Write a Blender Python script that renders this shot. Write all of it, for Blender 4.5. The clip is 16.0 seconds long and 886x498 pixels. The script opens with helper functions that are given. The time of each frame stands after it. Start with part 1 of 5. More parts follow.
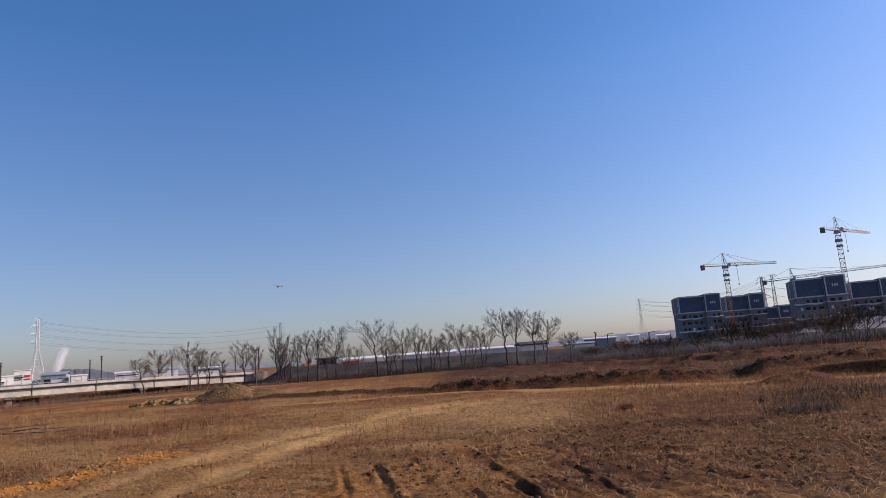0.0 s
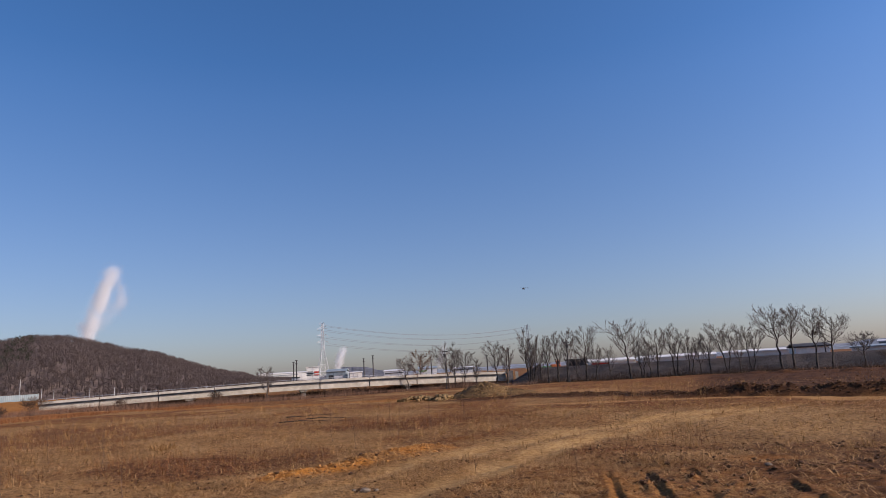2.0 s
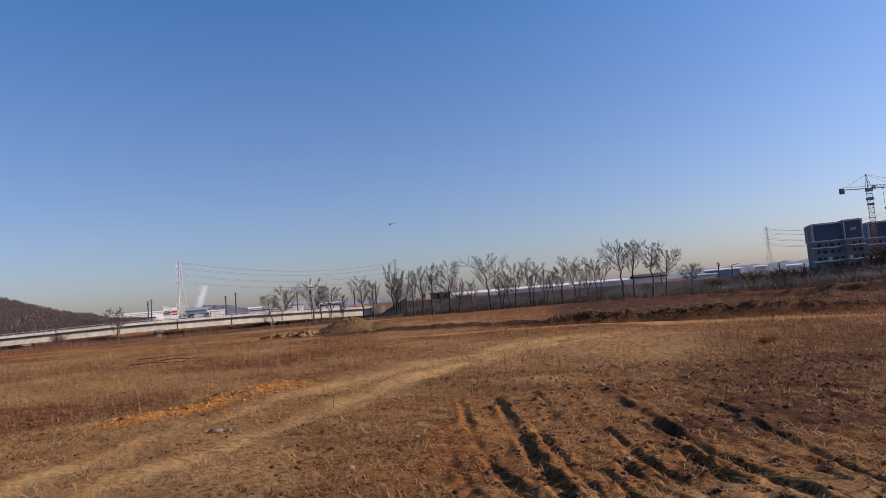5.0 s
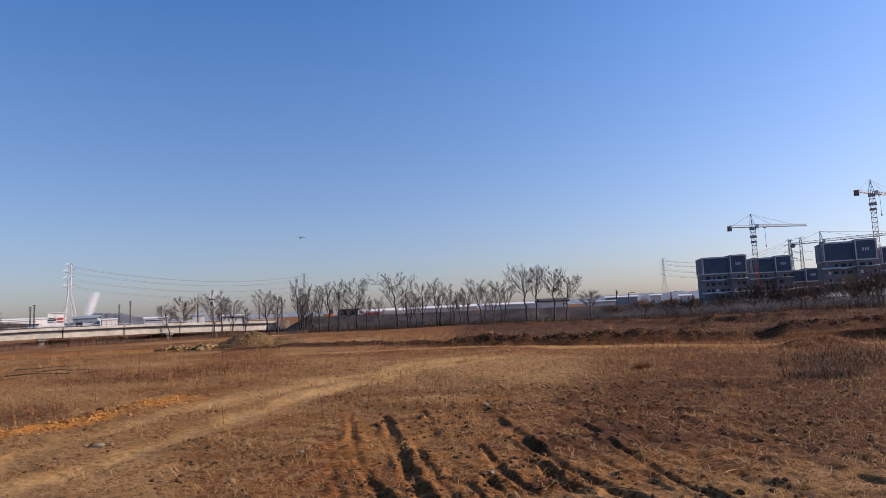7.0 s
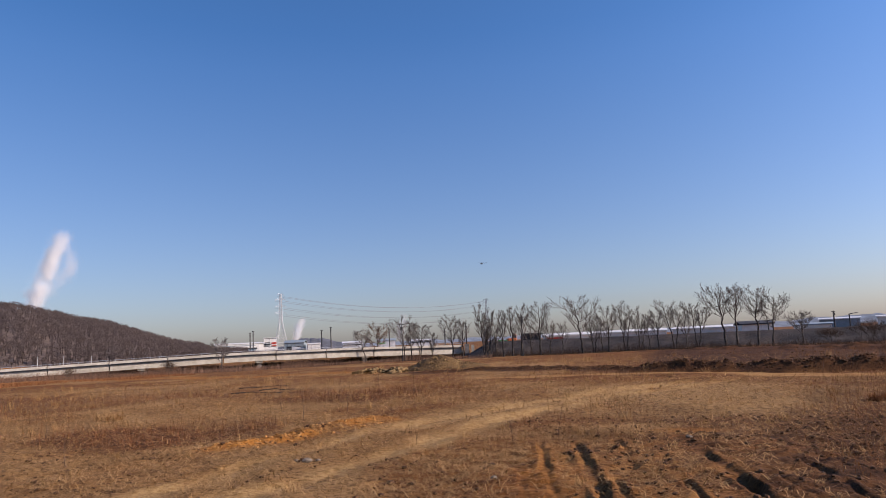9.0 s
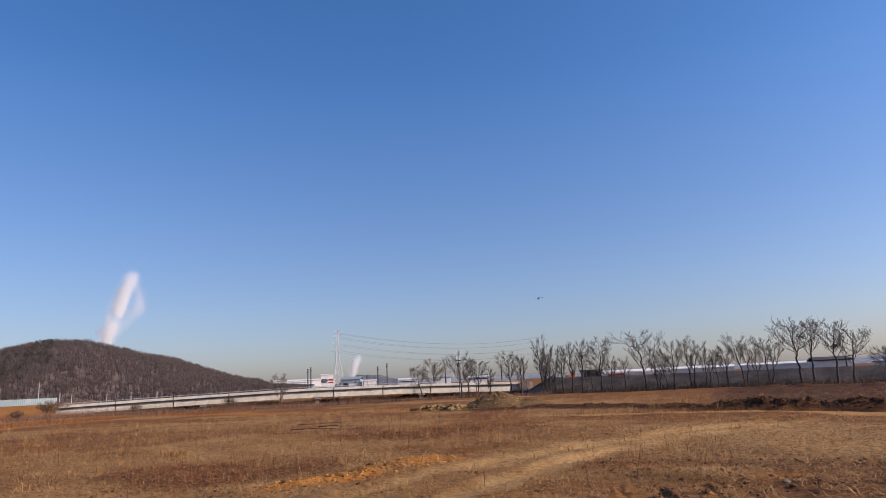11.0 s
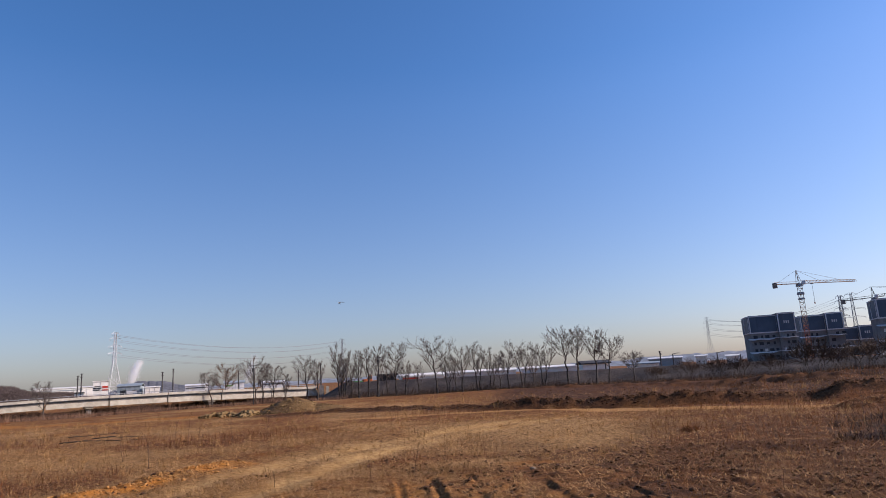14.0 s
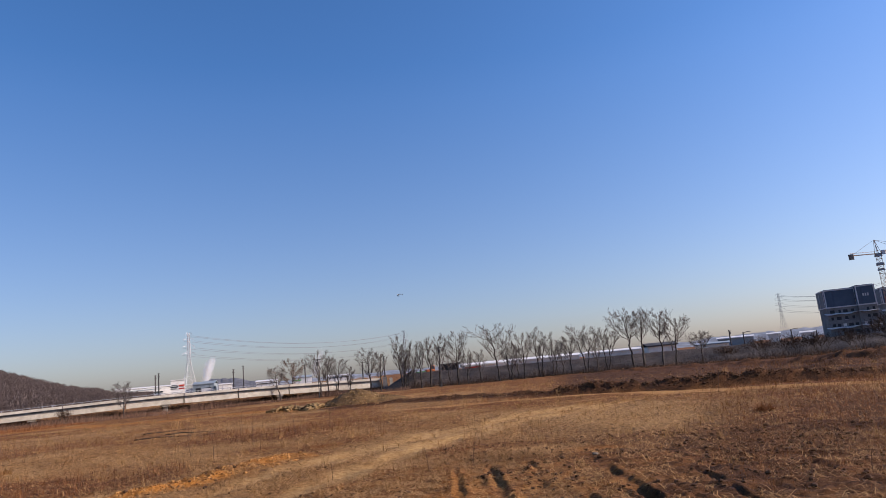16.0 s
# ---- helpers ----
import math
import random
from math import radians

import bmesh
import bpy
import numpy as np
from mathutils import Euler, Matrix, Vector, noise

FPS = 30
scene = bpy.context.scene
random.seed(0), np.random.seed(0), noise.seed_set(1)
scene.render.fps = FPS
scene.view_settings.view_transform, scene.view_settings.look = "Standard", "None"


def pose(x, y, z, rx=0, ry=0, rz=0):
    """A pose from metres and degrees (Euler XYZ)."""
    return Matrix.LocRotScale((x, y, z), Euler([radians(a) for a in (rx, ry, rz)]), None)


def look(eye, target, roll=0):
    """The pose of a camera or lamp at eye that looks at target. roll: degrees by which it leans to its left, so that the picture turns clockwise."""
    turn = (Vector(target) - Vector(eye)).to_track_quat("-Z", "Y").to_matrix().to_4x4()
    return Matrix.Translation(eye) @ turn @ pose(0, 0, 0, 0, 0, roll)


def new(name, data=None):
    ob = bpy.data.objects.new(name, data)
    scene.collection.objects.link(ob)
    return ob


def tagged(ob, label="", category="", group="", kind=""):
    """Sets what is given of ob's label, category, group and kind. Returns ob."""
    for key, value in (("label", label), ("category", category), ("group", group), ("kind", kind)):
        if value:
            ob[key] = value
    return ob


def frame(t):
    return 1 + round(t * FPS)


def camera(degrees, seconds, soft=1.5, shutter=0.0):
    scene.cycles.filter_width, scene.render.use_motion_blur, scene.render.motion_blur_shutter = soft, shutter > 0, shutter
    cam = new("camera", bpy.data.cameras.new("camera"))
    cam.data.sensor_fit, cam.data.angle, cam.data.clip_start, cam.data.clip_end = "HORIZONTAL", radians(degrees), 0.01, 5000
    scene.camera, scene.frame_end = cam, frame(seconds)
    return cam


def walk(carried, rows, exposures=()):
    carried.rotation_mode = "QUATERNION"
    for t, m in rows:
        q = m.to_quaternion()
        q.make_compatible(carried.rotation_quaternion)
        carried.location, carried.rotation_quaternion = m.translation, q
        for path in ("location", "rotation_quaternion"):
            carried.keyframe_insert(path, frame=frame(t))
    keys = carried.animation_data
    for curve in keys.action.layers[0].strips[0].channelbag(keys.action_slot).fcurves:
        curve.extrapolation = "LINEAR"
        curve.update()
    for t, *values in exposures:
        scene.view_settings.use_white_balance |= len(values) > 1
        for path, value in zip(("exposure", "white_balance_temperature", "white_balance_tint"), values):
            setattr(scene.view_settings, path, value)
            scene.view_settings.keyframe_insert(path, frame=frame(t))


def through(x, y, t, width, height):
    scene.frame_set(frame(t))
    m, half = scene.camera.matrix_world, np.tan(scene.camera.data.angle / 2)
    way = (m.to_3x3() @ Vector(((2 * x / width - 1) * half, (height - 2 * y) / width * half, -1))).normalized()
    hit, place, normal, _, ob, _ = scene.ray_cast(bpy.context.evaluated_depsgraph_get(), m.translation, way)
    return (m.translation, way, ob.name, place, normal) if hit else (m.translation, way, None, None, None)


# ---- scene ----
cam = camera(69.020, 16.0, soft=0.75)


def carried_pose(x, y, z, yaw, pitch, roll):
    return Matrix.Translation((x, y, z)) @ pose(0, 0, 0, 90 + pitch, 0, yaw) @ pose(0, 0, 0, 0, 0, roll)


# seconds, place, then turn to the left, tilt upwards and lean
PATH = (
    (0, 0.019, -0.374, 1.654, -17.210, 9.257, -4.204),
    (0.5, 0.038, -0.319, 1.635, -15.254, 9.659, -3.944),
    (1, 0.021, -0.162, 1.631, -10.221, 9.768, -3.475),
    (1.5, -0.082, 0.043, 1.616, -2.355, 10.458, -3.741),
    (2, -0.103, 0.267, 1.590, 4.312, 10.818, -3.403),
    (2.5, -0.227, 0.665, 1.551, 10.863, 10.310, -2.768),
    (3, -0.282, 0.968, 1.518, 14.957, 9.409, -2.460),
    (3.5, -0.293, 1.025, 1.517, 15.940, 8.732, -2.825),
    (4, -0.227, 0.649, 1.555, 13.325, 8.027, -3.316),
    (4.5, -0.113, 0.439, 1.582, 3.047, 6.431, -4.135),
    (5, 0.057, 0.341, 1.597, -7.031, 4.280, -4.688),
    (5.2, 0.088, 0.285, 1.599, -11.026, 3.383, -3.405),
    (7.3, 0.221, -0.210, 1.649, -14.936, 5.576, -2.642),
    (7.5, 0.213, -0.207, 1.650, -13.995, 5.682, -2.447),
    (8, 0.217, -0.121, 1.645, -9.664, 6.177, -2.232),
    (8.5, 0.173, -0.043, 1.631, -4.536, 6.787, -2.052),
    (9, 0.167, 0.010, 1.624, 0.944, 8.260, -2.743),
    (9.5, 0.032, 0.374, 1.584, 3.843, 8.943, -2.305),
    (9.7, 0.008, 0.459, 1.578, 6.062, 8.980, -2.409),
    (11.8, -0.048, 0.210, 1.601, 4.388, 14.026, -3.786),
    (12, -0.062, 0.011, 1.600, 1.713, 14.266, -3.906),
    (12.5, -0.134, -0.839, 1.603, -3.491, 13.718, -3.804),
    (13, -0.056, -0.715, 1.609, -8.342, 12.452, -3.264),
    (13.5, 0.097, -0.413, 1.619, -9.973, 10.662, -1.848),
    (14, 0.028, -0.500, 1.625, -11.954, 11.111, -3.329),
    (14.5, 0.052, -0.500, 1.617, -12.951, 11.724, -4.264),
    (15, 0.122, -0.355, 1.607, -12.854, 12.155, -3.530),
    (15.5, 0.127, -0.433, 1.585, -10.281, 11.645, -6.036),
    (16, 0.235, -0.198, 1.570, -6.763, 10.546, -5.288),
)
walk(cam, [(row[0], carried_pose(*row[1:])) for row in PATH], exposures=[(t, s, 6260, 30) for t, s in ((0.0, 0.22), (1.5, 0.12), (2.5, 0.05), (3.7, 0.05), (5.0, 0.17), (7.5, 0.30), (9.5, 0.26), (12.0, 0.30), (16.0, 0.34))])

# ---- world and sun ----
SUN_AZ, SUN_EL = -101.0, 25.0      # degrees to the left of +y, degrees up
world = bpy.data.worlds.new("sky")
scene.world = world
world.use_nodes = True
wn = world.node_tree
wn.nodes.clear()
sky = wn.nodes.new("ShaderNodeTexSky")
sky.sky_type = "NISHITA"
sky.sun_disc = False
sky.sun_elevation = radians(SUN_EL)
sky.sun_rotation = radians(-SUN_AZ)
sky.altitude = 50
sky.air_density = 1.0
sky.dust_density = 0.95
sky.ozone_density = 3.6
bg = wn.nodes.new("ShaderNodeBackground")
bg.inputs["Strength"].default_value = 0.12
wo = wn.nodes.new("ShaderNodeOutputWorld")
clear = wn.nodes.new("ShaderNodeHueSaturation")
wn.links.new(sky.outputs[0], clear.inputs["Color"])
# winter haze: paler towards the horizon, brighter towards the sun
view = wn.nodes.new("ShaderNodeTexCoord")
parts3 = wn.nodes.new("ShaderNodeSeparateXYZ")
wn.links.new(view.outputs["Generated"], parts3.inputs[0])
rise = wn.nodes.new("ShaderNodeMapRange")
rise.inputs[1].default_value, rise.inputs[2].default_value = 0.0, 0.45
rise.inputs[3].default_value, rise.inputs[4].default_value = 0.99, 1.22
wn.links.new(parts3.outputs[2], rise.inputs[0])
wn.links.new(rise.outputs[0], clear.inputs["Saturation"])
toward = wn.nodes.new("ShaderNodeVectorMath")
toward.operation = "DOT_PRODUCT"
wn.links.new(view.outputs["Generated"], toward.inputs[0])
glow = wn.nodes.new("ShaderNodeMapRange")
glow.inputs[1].default_value, glow.inputs[2].default_value = -0.9, 0.5
glow.inputs[3].default_value, glow.inputs[4].default_value = 0.76, 1.06
wn.links.new(toward.outputs["Value"], glow.inputs[0])
deep = wn.nodes.new("ShaderNodeMapRange")
deep.inputs[1].default_value, deep.inputs[2].default_value = 0.0, 0.40
deep.inputs[3].default_value, deep.inputs[4].default_value = 0.82, 1.11
wn.links.new(parts3.outputs[2], deep.inputs[0])
both = wn.nodes.new("ShaderNodeMath")
both.operation = "MULTIPLY"
wn.links.new(glow.outputs[0], both.inputs[0])
wn.links.new(deep.outputs[0], both.inputs[1])
wn.links.new(both.outputs[0], clear.inputs["Value"])
clear.inputs["Hue"].default_value = 0.4965
wn.links.new(clear.outputs[0], bg.inputs[0])
wn.links.new(bg.outputs[0], wo.inputs[0])

sun_data = bpy.data.lights.new("sun", "SUN")
sun_data.energy = 4.9
sun_data.angle = radians(0.55)
sun_data.color = (1.0, 0.925, 0.74)
sun = new("sun", sun_data)
sa, se = radians(SUN_AZ), radians(SUN_EL)
SUN_DIR = Vector((-math.sin(sa) * math.cos(se), math.cos(sa) * math.cos(se), math.sin(se)))
toward.inputs[1].default_value = SUN_DIR
sun.matrix_world = look(SUN_DIR * 50, (0, 0, 0))


# ---- small tools ----
def P(az, d, z=0.0):
    """A place by its bearing in degrees to the left of +y, its distance and height."""
    a = radians(az)
    return Vector((-math.sin(a) * d, math.cos(a) * d, z))


class MB:
    """Collects faces of one mesh."""

    def __init__(self):
        self.v, self.f = [], []

    def face(self, *pts):
        n = len(self.v)
        self.v += [tuple(p) for p in pts]
        self.f.append(tuple(range(n, n + len(pts))))

    def box(self, c, size, m=None):
        sx, sy, sz = (s / 2 for s in size)
        n = len(self.v)
        for dz in (-sz, sz):
            for dx, dy in ((-sx, -sy), (sx, -sy), (sx, sy), (-sx, sy)):
                p = Vector((c[0] + dx, c[1] + dy, c[2] + dz))
                self.v.append(tuple(m @ p if m else p))
        self.f += [tuple(n + i for i in q) for q in ((3, 2, 1, 0), (4, 5, 6, 7), (0, 1, 5, 4), (1, 2, 6, 5), (2, 3, 7, 6), (3, 0, 4, 7))]
        return self

    def bevel_box(self, c, size, b):
        """A box with chamfered upright and top edges."""
        sx, sy, sz = (s / 2 for s in size)
        n = len(self.v)
        ring = ((-sx + b, -sy), (sx - b, -sy), (sx, -sy + b), (sx, sy - b), (sx - b, sy), (-sx + b, sy), (-sx, sy - b), (-sx, -sy + b))
        k = 1 - b / max(sx, sy)
        for z, s in ((-sz, 1), (sz - b, 1), (sz, k)):
            self.v += [(c[0] + x * s, c[1] + y * s, c[2] + z) for x, y in ring]
        for r in (0, 8):
            self.f += [(n + r + i, n + r + (i + 1) % 8, n + r + 8 + (i + 1) % 8, n + r + 8 + i) for i in range(8)]
        self.f.append(tuple(n + 16 + i for i in range(8)))
        self.f.append(tuple(n + 7 - i for i in range(8)))
        return self

    def tube(self, p, q, r0, r1=None, n=6, caps=True):
        p, q = Vector(p), Vector(q)
        r1 = r0 if r1 is None else r1
        d = q - p
        if d.length < 1e-6:
            return self
        d.normalize()
        a = d.orthogonal().normalized()
        b = d.cross(a)
        k = len(self.v)
        for c, r in ((p, r0), (q, r1)):
            for i in range(n):
                t = 2 * math.pi * i / n
                self.v.append(tuple(c + (a * math.cos(t) + b * math.sin(t)) * r))
        self.f += [(k + i, k + (i + 1) % n, k + n + (i + 1) % n, k + n + i) for i in range(n)]
        if caps:
            self.f.append(tuple(k + n - 1 - i for i in range(n)))
            self.f.append(tuple(k + n + i for i in range(n)))
        return self

    def clod(self, c, r, rng, squash=0.7):
        """A rough lump of earth or stone."""
        k = len(self.v)
        for z, s in ((-0.75, 0.75), (0.1, 1.0), (0.75, 0.6)):
            for i in range(6):
                t = (i + 0.5 * (z > 0)) * math.pi / 3
                j = rng.uniform(0.72, 1.2)
                self.v.append((c[0] + math.cos(t) * r * s * j, c[1] + math.sin(t) * r * s * j, c[2] + r * squash * (z + rng.uniform(-0.15, 0.15))))
        for o in (0, 6):
            self.f += [(k + o + i, k + o + (i + 1) % 6, k + o + 6 + (i + 1) % 6, k + o + 6 + i) for i in range(6)]
        self.f.append(tuple(k + 12 + i for i in range(6)))
        self.f.append(tuple(k + 5 - i for i in range(6)))
        return self

    def mesh(self, name, smooth=False):
        me = bpy.data.meshes.new(name)
        me.from_pydata(self.v, [], self.f)
        me.update()
        if smooth:
            me.polygons.foreach_set("use_smooth", [True] * len(me.polygons))
        return me


def part(name, mb, mat, parent=None, label="", smooth=False):
    """One mesh object, under a thing or under a part."""
    me = mb.mesh(name, smooth) if isinstance(mb, MB) else mb
    if not me.materials:
        me.materials.append(mat)
    ob = new(name, me)
    if parent is not None:
        ob.parent = parent
    if label:
        ob["label"] = label
    return ob


def thing(name, label, category, m=None, group="", kind=""):
    ob = new(name)
    ob.empty_display_size = 0.3
    if m is not None:
        ob.matrix_basis = m
    return tagged(ob, label, category, group, kind)


def np_mesh(name, verts, faces, mat, smooth=False):
    """A mesh from arrays; all faces have the same number of corners."""
    verts, faces = np.asarray(verts, np.float32), np.asarray(faces, np.int32)
    me = bpy.data.meshes.new(name)
    me.vertices.add(len(verts))
    me.vertices.foreach_set("co", verts.ravel())
    k = faces.shape[1]
    me.loops.add(faces.size)
    me.loops.foreach_set("vertex_index", faces.ravel())
    me.polygons.add(len(faces))
    me.polygons.foreach_set("loop_start", np.arange(len(faces), dtype=np.int32) * k)
    me.polygons.foreach_set("loop_total", np.full(len(faces), k, np.int32))
    if smooth:
        me.polygons.foreach_set("use_smooth", np.ones(len(faces), bool))
    me.update(calc_edges=True)
    me.materials.append(mat)
    return me


def hash2(i, j, seed):
    h = (i.astype(np.int64) * 374761393 + j.astype(np.int64) * 668265263 + seed * 974634777) & 0x7FFFFFFF
    h = ((h ^ (h >> 13)) * 1274126177) & 0x7FFFFFFF
    return ((h ^ (h >> 16)) & 0xFFFF) / 65535.0


def vnoise(x, y, scale, seed=0):
    """Smooth noise from -1 to 1 with features of the given size in metres."""
    u, v = x / scale + 1000.37, y / scale + 1000.71
    i, j = np.floor(u), np.floor(v)
    fu, fv = u - i, v - j
    fu, fv = fu * fu * (3 - 2 * fu), fv * fv * (3 - 2 * fv)
    a, b, c, d = hash2(i, j, seed), hash2(i + 1, j, seed), hash2(i, j + 1, seed), hash2(i + 1, j + 1, seed)
    return 2 * ((a * (1 - fu) + b * fu) * (1 - fv) + (c * (1 - fu) + d * fu) * fv) - 1


def step(a, b, x):
    t = np.clip((x - a) / (b - a), 0, 1)
    return t * t * (3 - 2 * t)


def line_dist(x, y, pts):
    """Distance to a broken line and how far along it the nearest place is (0 to 1)."""
    best, along = np.full(np.shape(x), 1e9), np.zeros(np.shape(x))
    for k in range(len(pts) - 1):
        (x0, y0), (x1, y1) = pts[k], pts[k + 1]
        dx, dy = x1 - x0, y1 - y0
        t = np.clip(((x - x0) * dx + (y - y0) * dy) / (dx * dx + dy * dy), 0, 1)
        d = np.hypot(x - x0 - t * dx, y - y0 - t * dy)
        m = d < best
        best = np.where(m, d, best)
        along = np.where(m, (k + t) / (len(pts) - 1), along)
    return best, along


# ---- the lie of the land ----
RUTS = (  # wheel ruts: line, half width, depth
    (((1.36, 10.6), (1.32, 9.84), (1.12, 7.76), (1.09, 6.79), (1.1, 6.15), (1.18, 5.35), (1.5, 2.6)), 0.10, 0.10),
    (((1.95, 10.6), (1.9, 10.1), (1.64, 7.87), (1.51, 6.45), (1.48, 5.55), (1.46, 5.22), (1.6, 2.6)), 0.12, 0.15),
    (((2.94, 9.72), (2.61, 7.96), (2.48, 6.7), (2.41, 5.9), (2.42, 5.35), (2.5, 3.0)), 0.09, 0.10),
    (((2.74, 6.73), (2.87, 6.07), (2.74, 5.53), (2.76, 4.92), (2.8, 2.6)), 0.12, 0.13),
    (((3.53, 10.44), (3.29, 8.27), (3.15, 7.22), (3.07, 6.25), (3.03, 5.5), (3.06, 4.98), (3.2, 3.0)), 0.13, 0.17),
    (((4.36, 8.87), (4.24, 7.66), (3.99, 6.56), (3.9, 5.83), (3.71, 5.08), (3.7, 3.0)), 0.10, 0.13),
    (((2.55, 10.6), (2.48, 9.71), (2.28, 8.65), (2.2, 8.0)), 0.11, 0.10),
    (((3.6, 8.08), (3.55, 6.81), (3.52, 5.88), (3.49, 5.18), (3.5, 3.4)), 0.08, 0.08),
    (((5.74, 8.35), (5.58, 6.81), (5.3, 5.2), (5.2, 4.0)), 0.09, 0.07),
    (((0.85, 8.6), (0.77, 6.67), (0.8, 5.49), (0.9, 4.2)), 0.08, 0.07),
    (((1.97, 8.58), (1.77, 6.91), (1.71, 5.65), (1.67, 5.14), (1.8, 3.2)), 0.08, 0.08),
    (((1.98, 5.98), (1.95, 5.36), (1.92, 5.04), (2.0, 3.0)), 0.09, 0.11),
    (((2.18, 6.1), (2.19, 5.12), (2.3, 3.2)), 0.08, 0.09),
    (((4.9, 10.4), (4.75, 8.6), (4.55, 7.0), (4.4, 5.6), (4.4, 4.2)), 0.08, 0.07),
    (((5.1, 10.5), (5.7, 9.2), (6.4, 8.2)), 0.09, 0.09),
)
TRACK = (((-9.0, -1.0), (-5.6, 4.6), (-3.8, 7.6), (-2.83, 10.0), (-1.74, 12.5), (-0.72, 13.9), (1.5, 16.6), (4.6, 19.3), (7.5, 21.6)),
         ((-7.5, -1.0), (-4.0, 4.4), (-2.68, 6.9), (-1.71, 8.7), (-0.78, 10.6), (-0.08, 11.9), (1.67, 15.1), (4.5, 18.2), (9.0, 21.5)))
PALE_ROAD = ((60.0, -4.0), (30.0, 9.0), (20.0, 15.4), (15.4, 18.1), (12.0, 21.4), (9.2, 24.8), (5.4, 26.9), (1.5, 28.6))
RIDGE = ((-2.5, 36.6), (1.5, 35.8), (5.6, 32.2), (8.6, 27.8), (12.2, 25.0), (16.2, 23.0), (20.6, 20.4), (30.0, 14.5))
CLAY = ((-3.95, 11.6), (-3.3, 12.3), (-2.55, 13.5), (-1.75, 14.6))
HEAPS = ((-20.3, 60, 1.1, 0.25), (-22.4, 58, 1.5, 0.33), (-24.6, 57, 1.3, 0.21), (-27.0, 55, 1.5, 0.36), (-29.3, 53, 1.2, 0.30), (-31.2, 51, 1.7, 0.45),
         (-33.4, 49, 1.6, 0.36), (-35.0, 47, 1.7, 0.48), (-37.2, 45, 1.8, 0.45), (-39.3, 43, 2.0, 0.54), (-41.5, 41, 2.2, 0.51), (-36.6, 37, 2.1, 0.30), (-43.8, 22.6, 0.9, 0.19),
         (-45.4, 22.4, 1.1, 0.23), (-46.8, 22.9, 1.0, 0.18))


def zones(x, y):
    """Where the soil differs: bare track, orange clay, reddish weeds, pale road, dug earth, bleached straw."""
    d = np.hypot(x, y)
    az = np.degrees(np.arctan2(-x, y))
    n1, n2 = vnoise(x, y, 1.3, 3), vnoise(x, y, 0.35, 4)
    wob = 0.22 * n1 + 0.10 * n2
    track = np.zeros_like(x)
    for line in TRACK:
        t, _ = line_dist(x, y, line)
        track = np.maximum(track, 1 - step(0.16, 0.62, t + 1.3 * wob))
    track *= np.clip(0.72 + 0.38 * vnoise(x, y, 0.7, 14) + 0.3 * n2, 0.25, 1.0)
    t, along = line_dist(x, y, CLAY)
    clay = (1 - step(0.12, 0.6, t + wob * 1.6)) * (1 - 0.75 * step(0.0, 0.35, n1 + 0.5 * n2) * step(0.35, 0.5, along))
    clay = np.maximum(clay, 0.26 * (1 - step(0.1, 0.42, line_dist(x, y, RUTS[0][0])[0] + 0.25 * n1)) * step(5.8, 7.4, y) * (1 - step(9.6, 10.6, y)))
    clay = np.maximum(clay, 0.45 * (1 - step(0.25, 0.7, np.hypot((x - 4.3) * 0.6, y - 11.2) + 0.3 * n1)))
    road, _ = line_dist(x, y, PALE_ROAD)
    road = 1 - step(0.35, 0.95, road + wob)
    # ochre strips of bare earth beyond the weeds
    t1, _ = line_dist(x, y, ((-60, 22), (-30, 26.2), (-31, 36.5), (-34, 41.0)))
    t2, _ = line_dist(x, y, ((-52, 45), (-41, 52.5), (-24, 51), (-16, 45.5), (-9, 43), (-4, 41)))
    ochre = np.maximum(1 - step(0.4, 1.5, t1 + 2 * wob), 0.9 * (1 - step(0.5, 2.4, t2 + 5 * wob)))
    ochre = np.maximum(ochre, 0.9 * step(95, 110, d) * (1 - step(175, 182, d)) * step(31, 35, az))
    clay = np.maximum(clay, 0.75 * ochre)
    red = 1 - step(0.6, 1.25, np.hypot((x + 2.6) / 3.6, (y - 21.8) / 2.6) + 0.25 * n1)
    red = np.maximum(red, 1 - step(0.6, 1.2, np.hypot((x + 6.6) / 2.6, (y - 14.0) / 1.9) + 0.3 * n1))
    red = np.maximum(red, 0.5 * (1 - step(0.6, 1.2, np.hypot((x + 12.5) / 5.0, (y - 12.5) / 1.8) + 0.3 * n1)))
    red = np.maximum(red, 0.45 * (1 - step(0.6, 1.2, np.hypot((x + 17) / 9.0, (y - 24.0) / 7.0) + 0.35 * n1)))
    red = np.maximum(red, 0.9 * (1 - step(0.6, 1.2, np.hypot((x + 0.4) / 1.5, (y - 5.2) / 1.1) + 0.35 * n1)))
    red = np.maximum(red, 0.35 * step(0.1, 0.7, vnoise(x, y, 4.5, 9)) * step(8, 16, d))
    red = np.maximum(red, (0.75 + 0.25 * n1) * step(-25, -33, az + 3 * n1) * step(7, 10, d))
    red *= 1 - np.maximum(track, clay)
    rd, _ = line_dist(x, y, RIDGE)
    dug = 1 - step(0.5, 1.8, rd + 0.6 * n1)
    dug = np.maximum(dug, step(26, 31, d) * step(-14, -18, az) * (1 - step(62, 70, d)))
    dug = np.maximum(dug, (0.6 + 0.4 * n1) * step(-29, -38, az + 3 * n1) * step(5, 8, d) * (1 - step(19, 23, d)))
    # rutted ground near right: brown-red soil, its shadows put into the dark dug tone
    dug = np.maximum(dug, (0.72 + 0.28 * n1) * step(1.8, 5.2, x + 1.2 * n1) * (1 - step(11.0, 16.0, y + 2.0 * n1)))
